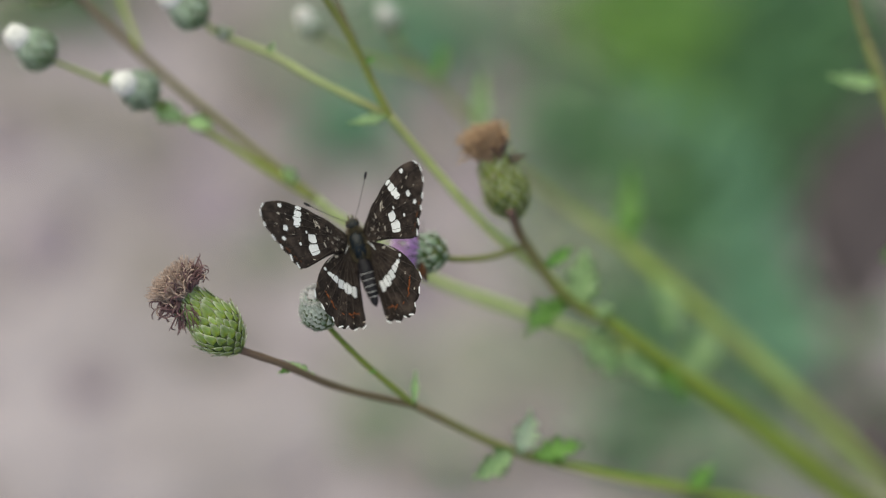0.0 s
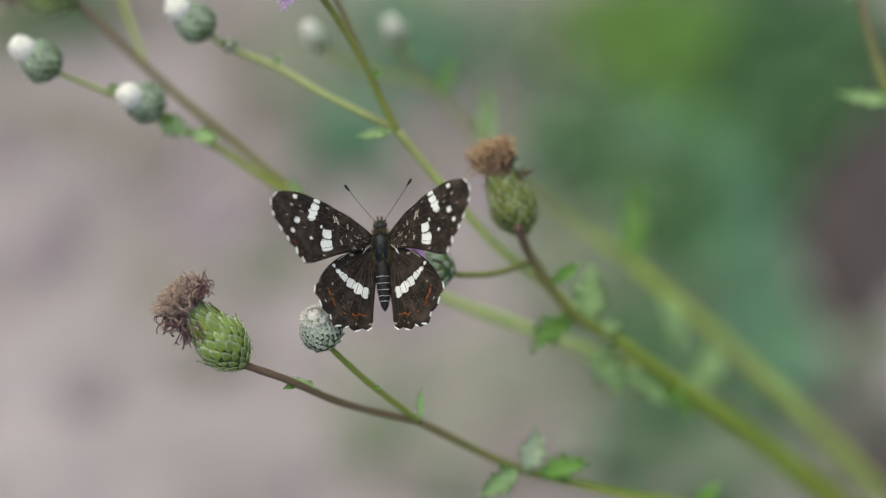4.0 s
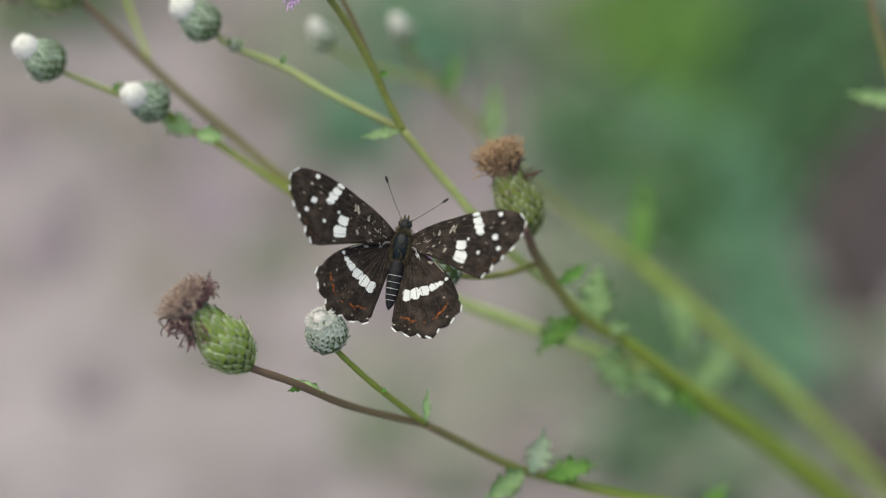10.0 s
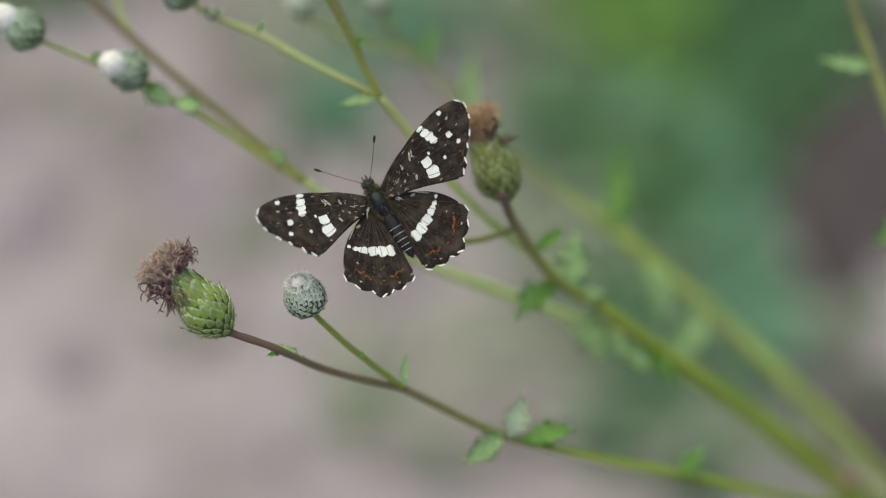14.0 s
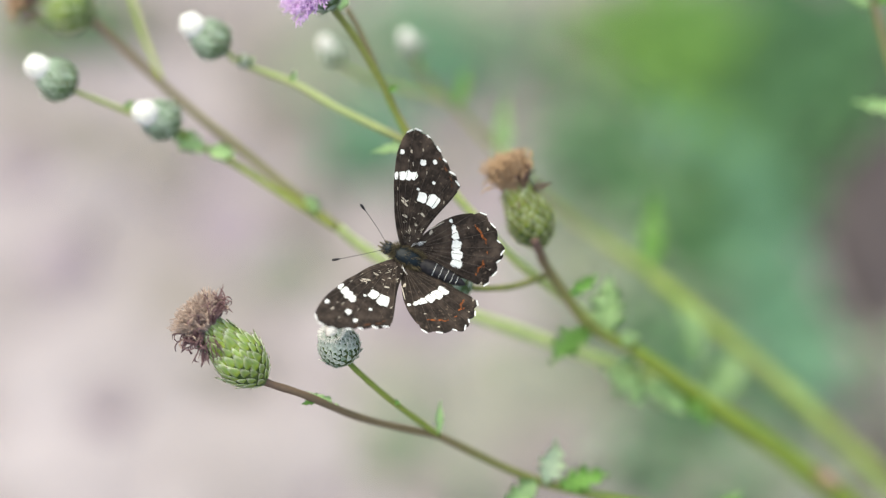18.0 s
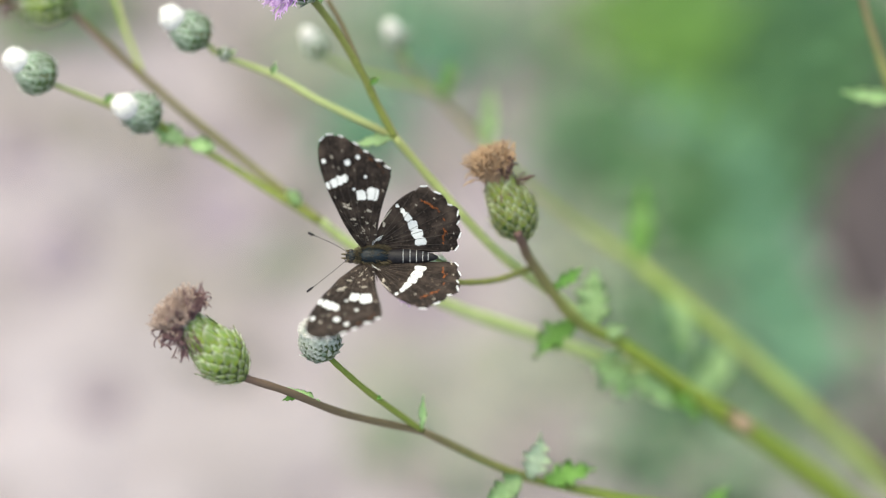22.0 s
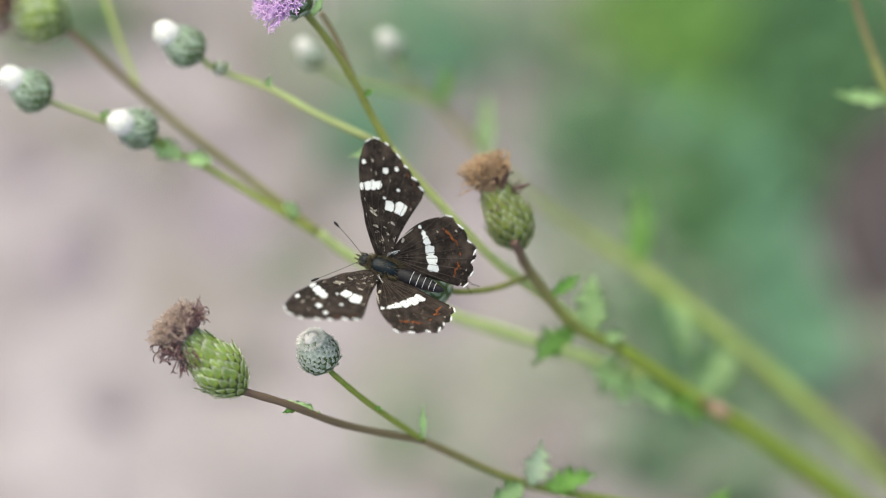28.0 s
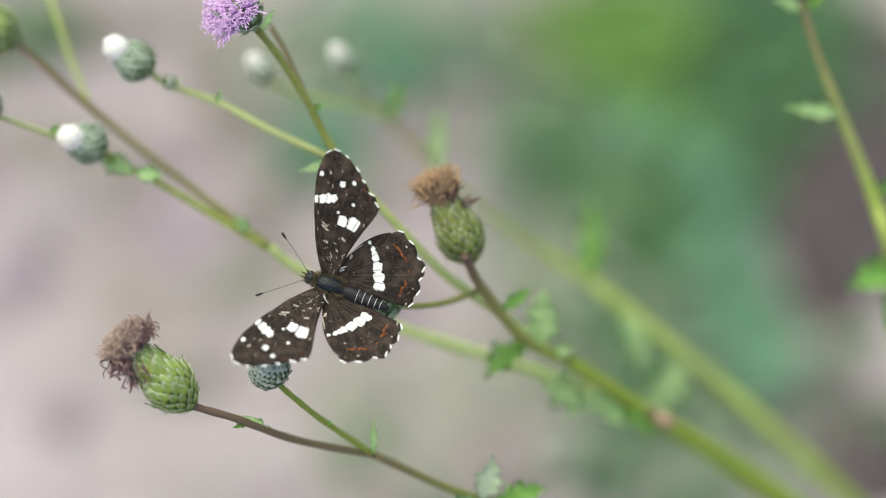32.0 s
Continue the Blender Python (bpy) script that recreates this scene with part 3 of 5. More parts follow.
withered = head(plant, root, spot(-28.9, -19.8, 10.0), axis(-0.68, 0.70, 0.22), 0.0039, 0.0132, 0.36, GREEN_SCALE, 172, "plump green withered flower head", size=0.57, lift=2, waist=1.2)
tuft(withered, "pappus", MAUVE_TAN, 480, 0.0016, 0.0120, 0.0050, 0.50, 0.24, 0.00009, 11, "tan brush of pappus", bend=0.25)
curls(withered, "curled_floret", MAUVE_TAN, 210, 0.0016, 0.0122, 0.0052, (0.0, 0.75), 0.75, 0.00013, 14)
curls(withered, "withered_tuft", DRY, 100, 0.0016, 0.0122, 0.0056, (0.45, 1.1), 1.1, 0.00010, 12, "curled purple-brown florets", turn=(1.5, 3.7))
curls(withered, "curled_strand", DRY, 65, 0.0016, 0.0122, 0.0057, (0.0, 0.8), 1.1, 0.00009, 15)
curls(withered, "drooping_floret", DRY, 80, 0.0016, 0.0120, 0.0050, (0.7, 1.75), 1.0, 0.00010, 13, "drooping purple-brown florets", turn=(-1.9, 0.8))
curls(withered, "hanging_floret", DRY, 70, 0.0017, 0.0124, 0.0050, (2.3, 2.68), 0.12, 0.00009, 16, "withered strands laid back along the neck", turn=(-2.3, 0.9))
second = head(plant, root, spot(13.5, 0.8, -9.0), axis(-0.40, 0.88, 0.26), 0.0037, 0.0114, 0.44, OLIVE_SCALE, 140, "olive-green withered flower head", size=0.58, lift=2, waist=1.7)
tuft(second, "pappus", TAN, 380, 0.0017, 0.0102, 0.0058, 0.24, 0.26, 0.00013, 21, "tan brush of pappus", bend=0.22)
curls(second, "curled_floret", TAN, 170, 0.0018, 0.0102, 0.0063, (0.0, 0.34), 0.5, 0.00013, 24)
curls(second, "withered_tuft", BROWN_DRY, 36, 0.0017, 0.0104, 0.0046, (0.30, 0.65), 0.7, 0.00014, 22, "curled dark brown florets", turn=(1.5, 3.6))
curls(second, "drooping_floret", BROWN_DRY, 6, 0.0020, 0.0100, 0.0044, (1.5, 1.9), 0.2, 0.00015, 23, turn=(2.3, 2.8))
curls(second, "hanging_floret", BROWN_DRY, 34, 0.0017, 0.0106, 0.0034, (2.3, 2.75), 0.15, 0.00012, 25, "withered strands laid back along the neck")
third = head(plant, root, spot(-58.1, 37.4, -25), axis(-0.86, 0.42, 0.2), 0.0046, 0.0104, 0.55, FAR_GREEN_SCALE, 110, "green withered flower head", size=0.72, single=False)
tuft(third, "pappus", TAN, 200, 0.0022, 0.009, 0.0058, 0.5, 0.1, 0.00017, 31, "tan brush of pappus", bend=1.3)
tuft(third, "withered_tuft", DRY, 80, 0.0026, 0.0085, 0.005, 1.0, 0.4, 0.00015, 32, bend=1.6)

bud = head(plant, root, spot(-16.75, -16.3, 5.9), axis(-0.30, 0.66, 0.68), 0.0033, 0.0070, 0.40, GREY_SCALE, 165, "round grey-green bud", name="bud", size=0.52, lift=3, upper=WOOLLY_SCALE)
wool_cap(bud, 0.0070, 0.0012, 43, 0.45, DUSTY_WOOL)
tuft(bud, "cobweb_hair", WOOL, 300, 0.0020, 0.0067, 0.0006, 1.3, 0.2, 0.00005, 41, "whitish hairs at the tip", bend=0.5)
for base, way, r, seed in (((-59.98, 25.4, -11.7), (-0.72, 0.50, 0.48), 0.0034, 51), ((-44.4, 20.3, -14.2), (-0.56, 0.22, 0.80), 0.0033, 52), ((-36.2, 31.9, -14), (-0.70, 0.52, 0.49), 0.0033, 53)):
    one = head(plant, root, spot(*base), axis(*way), r, 0.0066, 0.5, GREY_SCALE, 96, "grey-green bud with a white woolly tip", name="bud", size=0.68)
    wool_cap(one, 0.0073, 0.0020, seed)

stem(plant, root, [(-37.6, -14.6, 7.4), (-34, -17.0, 6), (-29, -19.6, 7.2), (-25.4, -20.6, 6.7)], 0.25, 0.3, STEM)
head(plant, root, spot(-37.2, -14.9, 7.3), axis(-0.6, 0.7, 0.2), 0.0014, 0.0026, 0.5, FAR_GREY_SCALE, 26, "tiny grey-green bud", single=False, name="bud")

head(plant, root, spot(-32.9, 29.9, -13.6), axis(-0.5, 0.3, 0.8), 0.0012, 0.0022, 0.5, WOOLLY_SCALE, 26, "tiny pale grey bud", single=False, name="bud")

lilac = head(plant, root, spot(-18.7, 38.5, -1), axis(-0.62, 0.42, 0.66), 0.0030, 0.0065, 0.8, FAR_GREY_SCALE, 40, "open lilac flower head", single=False)
tuft(lilac, "floret_tuft", LILAC, 320, 0.0024, 0.0046, 0.0034, 1.15, 0.20, 0.00019, 61, "lilac florets with pale tips", lobed=True, bend=0.15)
curls(lilac, "outer_floret", LILAC, 45, 0.0026, 0.0046, 0.0046, (0.4, 1.7), 0.10, 0.00013, 63, "long pale lilac outer florets")
perch = head(plant, root, spot(2.6, -4.9, -2.6), axis(-0.95, 0.12, 0.22), 0.0031, 0.0066, 0.75, FAR_GREY_SCALE, 48, "lilac flower head under the butterfly", single=False)
tuft(perch, "floret_tuft", LILAC, 190, 0.0022, 0.0050, 0.0036, 0.75, 0.16, 0.00016, 62, "lilac florets", lobed=True, bend=0.2)

# leaves on its stems
for at, to, up, length, width, material, seed, lobes in (
        ((-2.6, -28, -6), (0.02, 1, 0.2), (0, 0, 1), 5.3, 1.2, PALE_LEAF, 1, 2), ((-18.0, -23.6, 2.4), (-0.88, 0.52, 0.1), (0, 0.3, 1), 5.6, 1.4, PALE_LEAF, 2, 3), ((-21.2, -22.5, 5.2), (-0.85, -0.1, 0.1), (0, 0.3, 1), 2.4, 1.2, LEAF, 23, 3),
        ((12.6, -35.6, -13.2), (-0.75, -0.62, 0.4), (0.3, 0.2, 1), 7.5, 4.6, PALE_LEAF, 3, 4), ((14, -36.2, -14), (0.25, 0.85, 0.4), (0, -0.3, 1), 7.6, 4.4, DOWNY_LEAF, 4, 4),
        ((16, -36.9, -16), (0.9, 0.3, 0.2), (0, 0.2, 1), 8.5, 5, LEAF, 5, 4), ((42, -42.8, -31), (0.7, 0.7, 0.2), (0, 0, 1), 6, 3.4, LEAF, 6, 3),
        ((22.4, -11.6, -22), (-0.85, -0.52, 0.2), (0, 0.4, 1), 9.5, 6.4, LEAF, 7, 4), ((24.0, -13.0, -25), (0.05, 0.98, 0.15), (0, -0.1, 1), 9.5, 6.2, PALE_LEAF, 8, 4),
        ((17.5, -6.5, -15.5), (0.8, 0.5, 0.1), (0, 0, 1), 6, 2.5, LEAF, 9, 3), ((25, -14.3, -25), (0.9, 0.3, 0.0), (0, 0.2, 1), 5, 2.5, PALE_LEAF, 10, 2),
        ((29.5, -19.4, -38), (0.80, -0.56, 0.1), (0.2, 0.5, 1), 11, 6, PALE_LEAF, 11, 4), ((36.5, -22.4, -40), (0.74, -0.62, 0.1), (0.2, 0.5, 1), 8, 5, LEAF, 12, 4), ((24, -17.2, -36), (0.72, -0.68, 0.15), (0.2, 0.5, 1), 10, 6.5, PALE_LEAF, 13, 4),
        ((-22.1, 6.6, -19.1), (-0.4, 0.6, 0.4), (0, 0, 1), 3.6, 2.6, PALE_LEAF, 14, 3), ((-39.8, 16.6, -17.5), (-0.80, 0.38, 0.2), (0, 0, 1), 6.0, 4.2, PALE_LEAF, 15, 4), ((-39.5, 16.4, -17.5), (0.85, -0.1, 0.2), (0, 0, 1), 4.6, 3.0, PALE_LEAF, 24, 3), ((-7, 17, -9), (-0.9, -0.12, 0.2), (0, 0, 1), 6.5, 2.0, PALE_LEAF, 16, 3),
        ((-10.8, 25, -6.6), (0.7, 0.5, 0.3), (0, 0, 1), 2.2, 1.1, LEAF, 17, 2), ((-25.8, 27, -10.8), (0.2, 0.8, 0.4), (0, 0, 1), 2.0, 1.2, PALE_LEAF, 18, 2), ((-33.2, 29.7, -14.6), (0.6, 0.6, 0.2), (0, 0, 1), 2.0, 0.9, PALE_LEAF, 19, 2),
        ((-52.4, 22.8, -14.6), (0.6, 0.5, 0.4), (0, 0, 1), 2.2, 1.2, LEAF, 20, 2), ((-18.6, 37.2, -1.6), (0.5, 0.7, -0.3), (0, 0, 1), 5, 1.5, PALE_LEAF, 21, 2), ((-9.8, -22.7, -0.2), (0.8, -0.2, 0.4), (0, 0, 1), 1.4, 0.8, LEAF, 22, 2)):
    leaflet(plant, root, at, to, up, length, width, material, seed, lobes)

# ---- the thistle behind it ----
root = Vector((0.13, 0.055, 0.0))
behind = thing("thistle_plant", "yellow-green thistle stem with two pale buds behind the butterfly", "thistle", Matrix.Translation(root), "thistles")
stem(behind, root, [(-6.6, 31.6, -58), (3.2, 21.8, -62), (16.0, 9.3, -66), (33.9, -3.1, -72)], 0.45, 0.8, FAR_STEM, lambda u: 0.8 - 0.8 * u, label="brownish upper stem")
stem(behind, root, [(33.9, -3.1, -72), (53.4, -19.0, -80), (74.9, -38.3, -92), (99.2, -62.3, -125), (0.121, 0.05, 0.025, 0), (0.13, 0.055, -0.01, 0)], 1.0, 2.5, FAR_STEM)
stem(behind, root, [(-6.2, 33.2, -53.4), (-6.2, 32.4, -54.8), (-6.0, 31, -56.4)], 0.4, 0.5, FAR_STEM)
stem(behind, root, [(-19.2, 31.3, -40), (-14.4, 29.3, -48), (-4, 27, -57), (-1, 26, -59.4)], 0.4, 0.5, FAR_STEM)
for base, way, seed in (((-6.4, 33.2, -53.4), (-0.4, 0.7, 0.6), 71), ((-19.4, 31.2, -40), (-0.45, 0.75, 0.5), 72)):
    one = head(behind, root, spot(*base), axis(*way), 0.0022, 0.0042, 0.5, WOOLLY_SCALE, 30, "small pale bud with white wool", single=False, name="bud")
    wool_cap(one, 0.0046, 0.0013, seed)
for at, to, up, length, width, material, seed, lobes in (
        ((8, 16.4, -62), (0.02, 1, 0.1), (0, 0, 1), 11, 3.5, PALE_LEAF, 31, 3), ((33.4, -2.9, -72), (0.1, 1, 0.1), (0, 0, 1), 14, 5, LEAF, 32, 4), ((39.1, -7.8, -74), (0.4, -0.9, 0.1), (0.4, 0, 1), 12, 6, PALE_LEAF, 33, 3),
        ((50.3, -16.4, -79), (-0.5, -0.8, 0.1), (0, 0, 1), 14, 7, PALE_LEAF, 34, 3), ((0, 25, -60), (0.3, 0.9, 0.1), (0, 0, 1), 7, 3, LEAF, 35, 3)):
    leaflet(behind, root, at, to, up, length, width, material, seed, lobes)

# ---- the thistle at the edge ----
root = Vector((0.125, 0.045, 0.0))
edge = thing("thistle_plant", "slender green thistle stem with small leaves and a leafy tip", "thistle", Matrix.Translation(root), "thistles")
stem(edge, root, [(66.8, 42.8, -27.5), (67.5, 40.2, -28.0), (69.0, 35.2, -29.0), (70.7, 30.4, -30.0)], 0.5, 0.6, FAR_STEM, lambda u: 1.0 - 0.35 * u)
stem(edge, root, [(70.7, 30.4, -30.0), (74.2, 21.6, -32.0), (79.1, 9.7, -36.0), (83.0, -1.4, -42.0), (94, -25, -92), (0.113, 0.04, 0.06, 0), (0.125, 0.045, -0.01, 0)], 0.62, 2.0, FAR_STEM, lambda u: max(0.0, 0.6 - 2 * u))
for at, to, up, length, width, material, seed, lobes in (
        ((73.5, 23.6, -31.0), (-0.97, 0.12, 0.2), (0, 0, 1), 9, 2.6, PALE_LEAF, 41, 3), ((78.6, 10.9, -35.0), (0.9, 0.3, 0.2), (0, 0, 1), 9, 3.2, LEAF, 42, 3), ((83.3, -1.8, -42.0), (-0.85, -0.25, 0.3), (0.2, 0.5, 1), 9, 7, LEAF, 43, 3),
        ((67.6, 40.4, -28.0), (-0.8, 0.3, 0.3), (0, 0, 1), 5, 2.6, PALE_LEAF, 44, 2), ((67.6, 40.6, -28.0), (0.75, 0.5, 0.3), (0, 0, 1), 5, 2.4, LEAF, 45, 2), ((67.1, 42.4, -27.5), (-0.2, 1, 0.3), (0, 0, 1), 6, 3, LEAF, 46, 2), ((83.9, -4.8, -43.0), (-0.3, -0.9, 0.2), (0, 0, 1), 8, 4, LEAF, 47, 3)):
    leaflet(edge, root, at, to, up, length, width, material, seed, lobes)
tip = head(edge, root, spot(66.8, 42.6, -27.5), axis(-0.1, 0.9, 0.4), 0.0022, 0.0044, 0.5, FAR_GREEN_SCALE, 26, "small green bud", single=False, name="bud")


# ---- weeds low on the ground ----
def weed(x, y, leaves, length, width, rise, material, label, seed, height=0.0, turn=(0, 360)):
    g = random.Random(seed)
    e = thing("weed", label, "weed", Matrix.Translation((x, y, ground_height(x, y))), "weeds on the ground")
    if height:
        part("stalk", tube(bmesh.new(), spline([(0, 0, -0.005), (0.006, 0.002, height * 0.5), (0, 0, height)], 6), lambda u: 0.0022 - 0.001 * u, 8), FAR_STEM, e)
    meshes = [leaf_mesh(length, width, 4, 0.10, 0.2, seed + k) for k in range(2)]
    data = []
    for k, b in enumerate(meshes):
        me = bpy.data.meshes.new("leaf")
        b.to_mesh(me)
        b.free()
        me.materials.append(material)
        me.polygons.foreach_set("use_smooth", [True] * len(me.polygons))
        data.append(me)
    for i in range(leaves):
        w = radians(g.uniform(*turn))
        lift = math.radians(g.uniform(*rise))
        way = (math.cos(w) * math.cos(lift), math.sin(w) * math.cos(lift), math.sin(lift))
        z = height * (0.35 + 0.65 * i / max(1, leaves - 1)) if height else 0.0
        k = g.uniform(0.7, 1.15)
        again("leaf", data[i % 2], e, leaf_pose((0, 0, z), way, (0, 0, 1), g.uniform(-25, 25)) @ Matrix.Scale(k, 4))
    return e


weed(0.0792, 0.2148, 7, 0.028, 0.014, (1, 13), DEEP_WEED, "broad-leaved green weed flat on the ground", 7)
weed(0.0961, 0.2238, 6, 0.026, 0.013, (1, 13), DEEP_WEED, "broad-leaved green weed flat on the ground", 12)
weed(0.051, 0.1807, 6, 0.022, 0.012, (1, 13), DEEP_WEED, "green lobed weed flat on the ground", 2)
weed(0.0464, 0.2092, 3, 0.066, 0.010, (2, 4), TEAL_WEED, "weed with long blue-green leaves", 15, turn=(303, 309))
weed(0.0748, 0.1410, 7, 0.016, 0.011, (4, 20), TEAL_WEED, "blue-green lobed weed on the ground", 4)
weed(0.0483, 0.1328, 5, 0.014, 0.007, (1, 13), WEED, "green lobed weed flat on the ground", 5)
weed(0.0577, 0.1012, 6, 0.018, 0.009, (1, 13), WEED, "green lobed weed flat on the ground", 13)
weed(-0.027, 0.1903, 5, 0.018, 0.008, (1, 10), BLUE_WEED, "small blue-green weed on the sand", 8)
weed(0.007, 0.2294, 7, 0.022, 0.01, (1, 13), BLUE_WEED, "small green weed on the sand", 9)
weed(-0.0149, 0.2256, 6, 0.022, 0.009, (1, 13), BLUE_WEED, "small green weed on the sand", 16)
weed(-0.0066, 0.1063, 2, 0.013, 0.005, (1, 8), BLUE_WEED, "small blue-green weed on the sand", 10)
weed(-0.0945, 0.2279, 6, 0.022, 0.009, (1, 13), LIME_WEED, "small lime-green weed on the sand", 11)
weed(0.0178, 0.1952, 3, 0.013, 0.006, (1, 10), BLUE_WEED, "small blue-green weed on the sand", 17)
weed(0.0351, 0.1854, 5, 0.016, 0.008, (1, 13), WEED, "small green weed on the sand", 14)
weed(0.033, 0.1372, 4, 0.015, 0.007, (1, 13), BLUE_WEED, "small blue-green weed on the sand", 18)
weed(0.0696, 0.1549, 3, 0.016, 0.008, (1, 13), BLUE_WEED, "blue-green lobed weed on the ground", 19)


def clover_cover(label, seed, kinds):
    """Low cover of small folded leaves round some spots of the ground: for each kind a material, a height and its spots."""
    g = random.Random(seed)
    verts, faces, which = [], [], []
    me = bpy.data.meshes.new("clover_cover")
    for k, (material, up, spots) in enumerate(kinds):
        me.materials.append(material)
        for x0, y0, rr in [one[:3] for one in spots for _ in range(one[3])]:
            x, y = g.gauss(x0, rr), g.gauss(y0, rr)
            w, size, z = g.uniform(0, 6.283), g.uniform(0.004, 0.009), ground_height(x, y) + up + g.uniform(0.001, 0.012)
            c, q = math.cos(w) * size, math.sin(w) * size
            n = len(verts)
            verts += [(x, y, z - 0.002), (x + c * 0.6 - q * 0.35, y + q * 0.6 + c * 0.35, z + 0.001), (x + c * 1.3, y + q * 1.3, z), (x + c * 0.6 + q * 0.35, y + q * 0.6 - c * 0.35, z + 0.001), (x + c * 0.6, y + q * 0.6, z - 0.0006)]
            faces += [(n, n + 4, n + 1), (n + 1, n + 4, n + 2), (n + 2, n + 4, n + 3), (n + 3, n + 4, n)]
            which += [k] * 4
    me.from_pydata(verts, [], faces)
    me.polygons.foreach_set("material_index", which)
    return tagged(new("clover_cover", me), label, "ground cover", kind="stuff")


clover_cover("low cover of small green leaves among the weeds", 3, (
    (DEEP_WEED, 0.0, ((0.0663, 0.2295, 0.008, 24), (0.0771, 0.2297, 0.01, 90), (0.0922, 0.2299, 0.011, 90), (0.0638, 0.2035, 0.009, 60), (0.076, 0.2054, 0.009, 80), (0.0884, 0.209, 0.008, 50), (0.0499, 0.1899, 0.008, 80), (0.0629, 0.1785, 0.008, 50), (0.0494, 0.1717, 0.007, 60), (0.0597, 0.1638, 0.007, 36), (0.0354, 0.2048, 0.006, 10), (0.0363, 0.1797, 0.006, 14), (0.0915, 0.122, 0.006, 6), (0.0576, 0.102, 0.008, 18), (0.0394, 0.1366, 0.008, 8), (0.0532, 0.1214, 0.007, 10), (-0.025, 0.1888, 0.005, 5), (-0.0944, 0.2288, 0.006, 10), (-0.0054, 0.1072, 0.007, 4), (0.0312, 0.1934, 0.005, 22), (0.0239, 0.1937, 0.004, 10), (0.0477, 0.1875, 0.005, 30), (0.0500, 0.1745, 0.005, 34), (0.0432, 0.1632, 0.005, 14), (0.0453, 0.1389, 0.005, 34), (0.0521, 0.1299, 0.005, 36), (0.0583, 0.1194, 0.005, 22), (0.0644, 0.1548, 0.005, 20), (0.0534, 0.1770, 0.006, 30), (0.0511, 0.1901, 0.004, 14), (0.0608, 0.1643, 0.005, 18), (0.0733, 0.1823, 0.007, 40), (0.0816, 0.1906, 0.006, 24), (0.0698, 0.1937, 0.006, 20))),
    (SAGE_WEED, 0.0, ((0.0373, 0.2168, 0.006, 14), (0.0312, 0.1913, 0.008, 20), (0.0322, 0.1682, 0.008, 22), (0.028, 0.149, 0.008, 7), (0.0449, 0.1492, 0.007, 16), (0.0707, 0.1126, 0.008, 12), (0.0564, 0.1431, 0.008, 22), (0.065, 0.1308, 0.008, 20), (0.0483, 0.1306, 0.008, 20), (0.02, 0.118, 0.009, 5), (0.0325, 0.1062, 0.009, 6), (0.0491, 0.1123, 0.008, 20), (0.0804, 0.1038, 0.008, 18), (0.0111, 0.2287, 0.007, 26), (-0.004, 0.2249, 0.007, 28), (-0.0177, 0.2265, 0.007, 23), (0.0404, 0.1847, 0.007, 18), (0.04, 0.1651, 0.007, 18), (0.0394, 0.2015, 0.007, 16), (-0.0256, 0.2142, 0.008, 12))),
    (LIME_WEED, 0.004, ((0.0526, 0.2246, 0.005, 24), (0.0478, 0.2225, 0.007, 60), (0.0502, 0.2093, 0.006, 44), (0.0572, 0.2188, 0.006, 30), (0.0411, 0.2294, 0.006, 20), (0.0554, 0.2266, 0.005, 22))),
    (TEAL_WEED, 0.003, ((-0.0200, 0.1909, 0.0045, 16), (-0.0030, 0.2122, 0.005, 16), (-0.0085, 0.2259, 0.005, 12), (0.055, 0.1973, 0.003, 16), (0.0626, 0.1857, 0.003, 18), (0.07, 0.1743, 0.003, 20), (0.0702, 0.1555, 0.004, 26), (0.0731, 0.1423, 0.005, 40), (0.0771, 0.1324, 0.005, 36), (0.0780, 0.1241, 0.005, 16), (0.0084, 0.2192, 0.005, 9)))))
# ---- butterfly ----
FORE = [(-0.9, 0.3), (0.5, 1.1), (2.4, 2.3), (5.1, 3.5), (8.3, 4.75), (10.6, 5.55), (13, 6.2), (15.1, 6.55), (17.1, 6.5), (18.3, 6.0), (18.9, 5.0), (18.75, 3.7), (18.0, 1.7), (16.8, 0.2), (15.6, -1.3), (14.6, -2.85), (13.6, -3.85), (12.6, -4.2), (10.6, -3.7), (8.3, -3.0), (5.6, -2.3), (3.3, -1.9), (1.0, -1.6), (-0.6, -1.3)]
HIND = [(-0.9, 0.1), (0.4, -0.3), (2.0, -0.9), (4.4, -1.9), (6.5, -3.0), (8.2, -4.4), (9.4, -6.0), (10.05, -7.4), (10.0, -8.9), (9.0, -10.5), (7.8, -11.8), (6.9, -13.0), (6.1, -13.4), (5.0, -13.2), (3.8, -13.4), (2.2, -13.4), (0.9, -13.1), (0.0, -12.4), (-0.2, -11.0), (-0.4, -8.8), (-0.6, -5.6), (-0.9, -2.4)]


def camber(u, v):
    """The gentle bulge of a wing, in millimetres."""
    return 0.55 * math.sin(min(1, abs(u) / 18) * math.pi) + 0.10 * math.sin(u * 1.1 + v * 0.8)


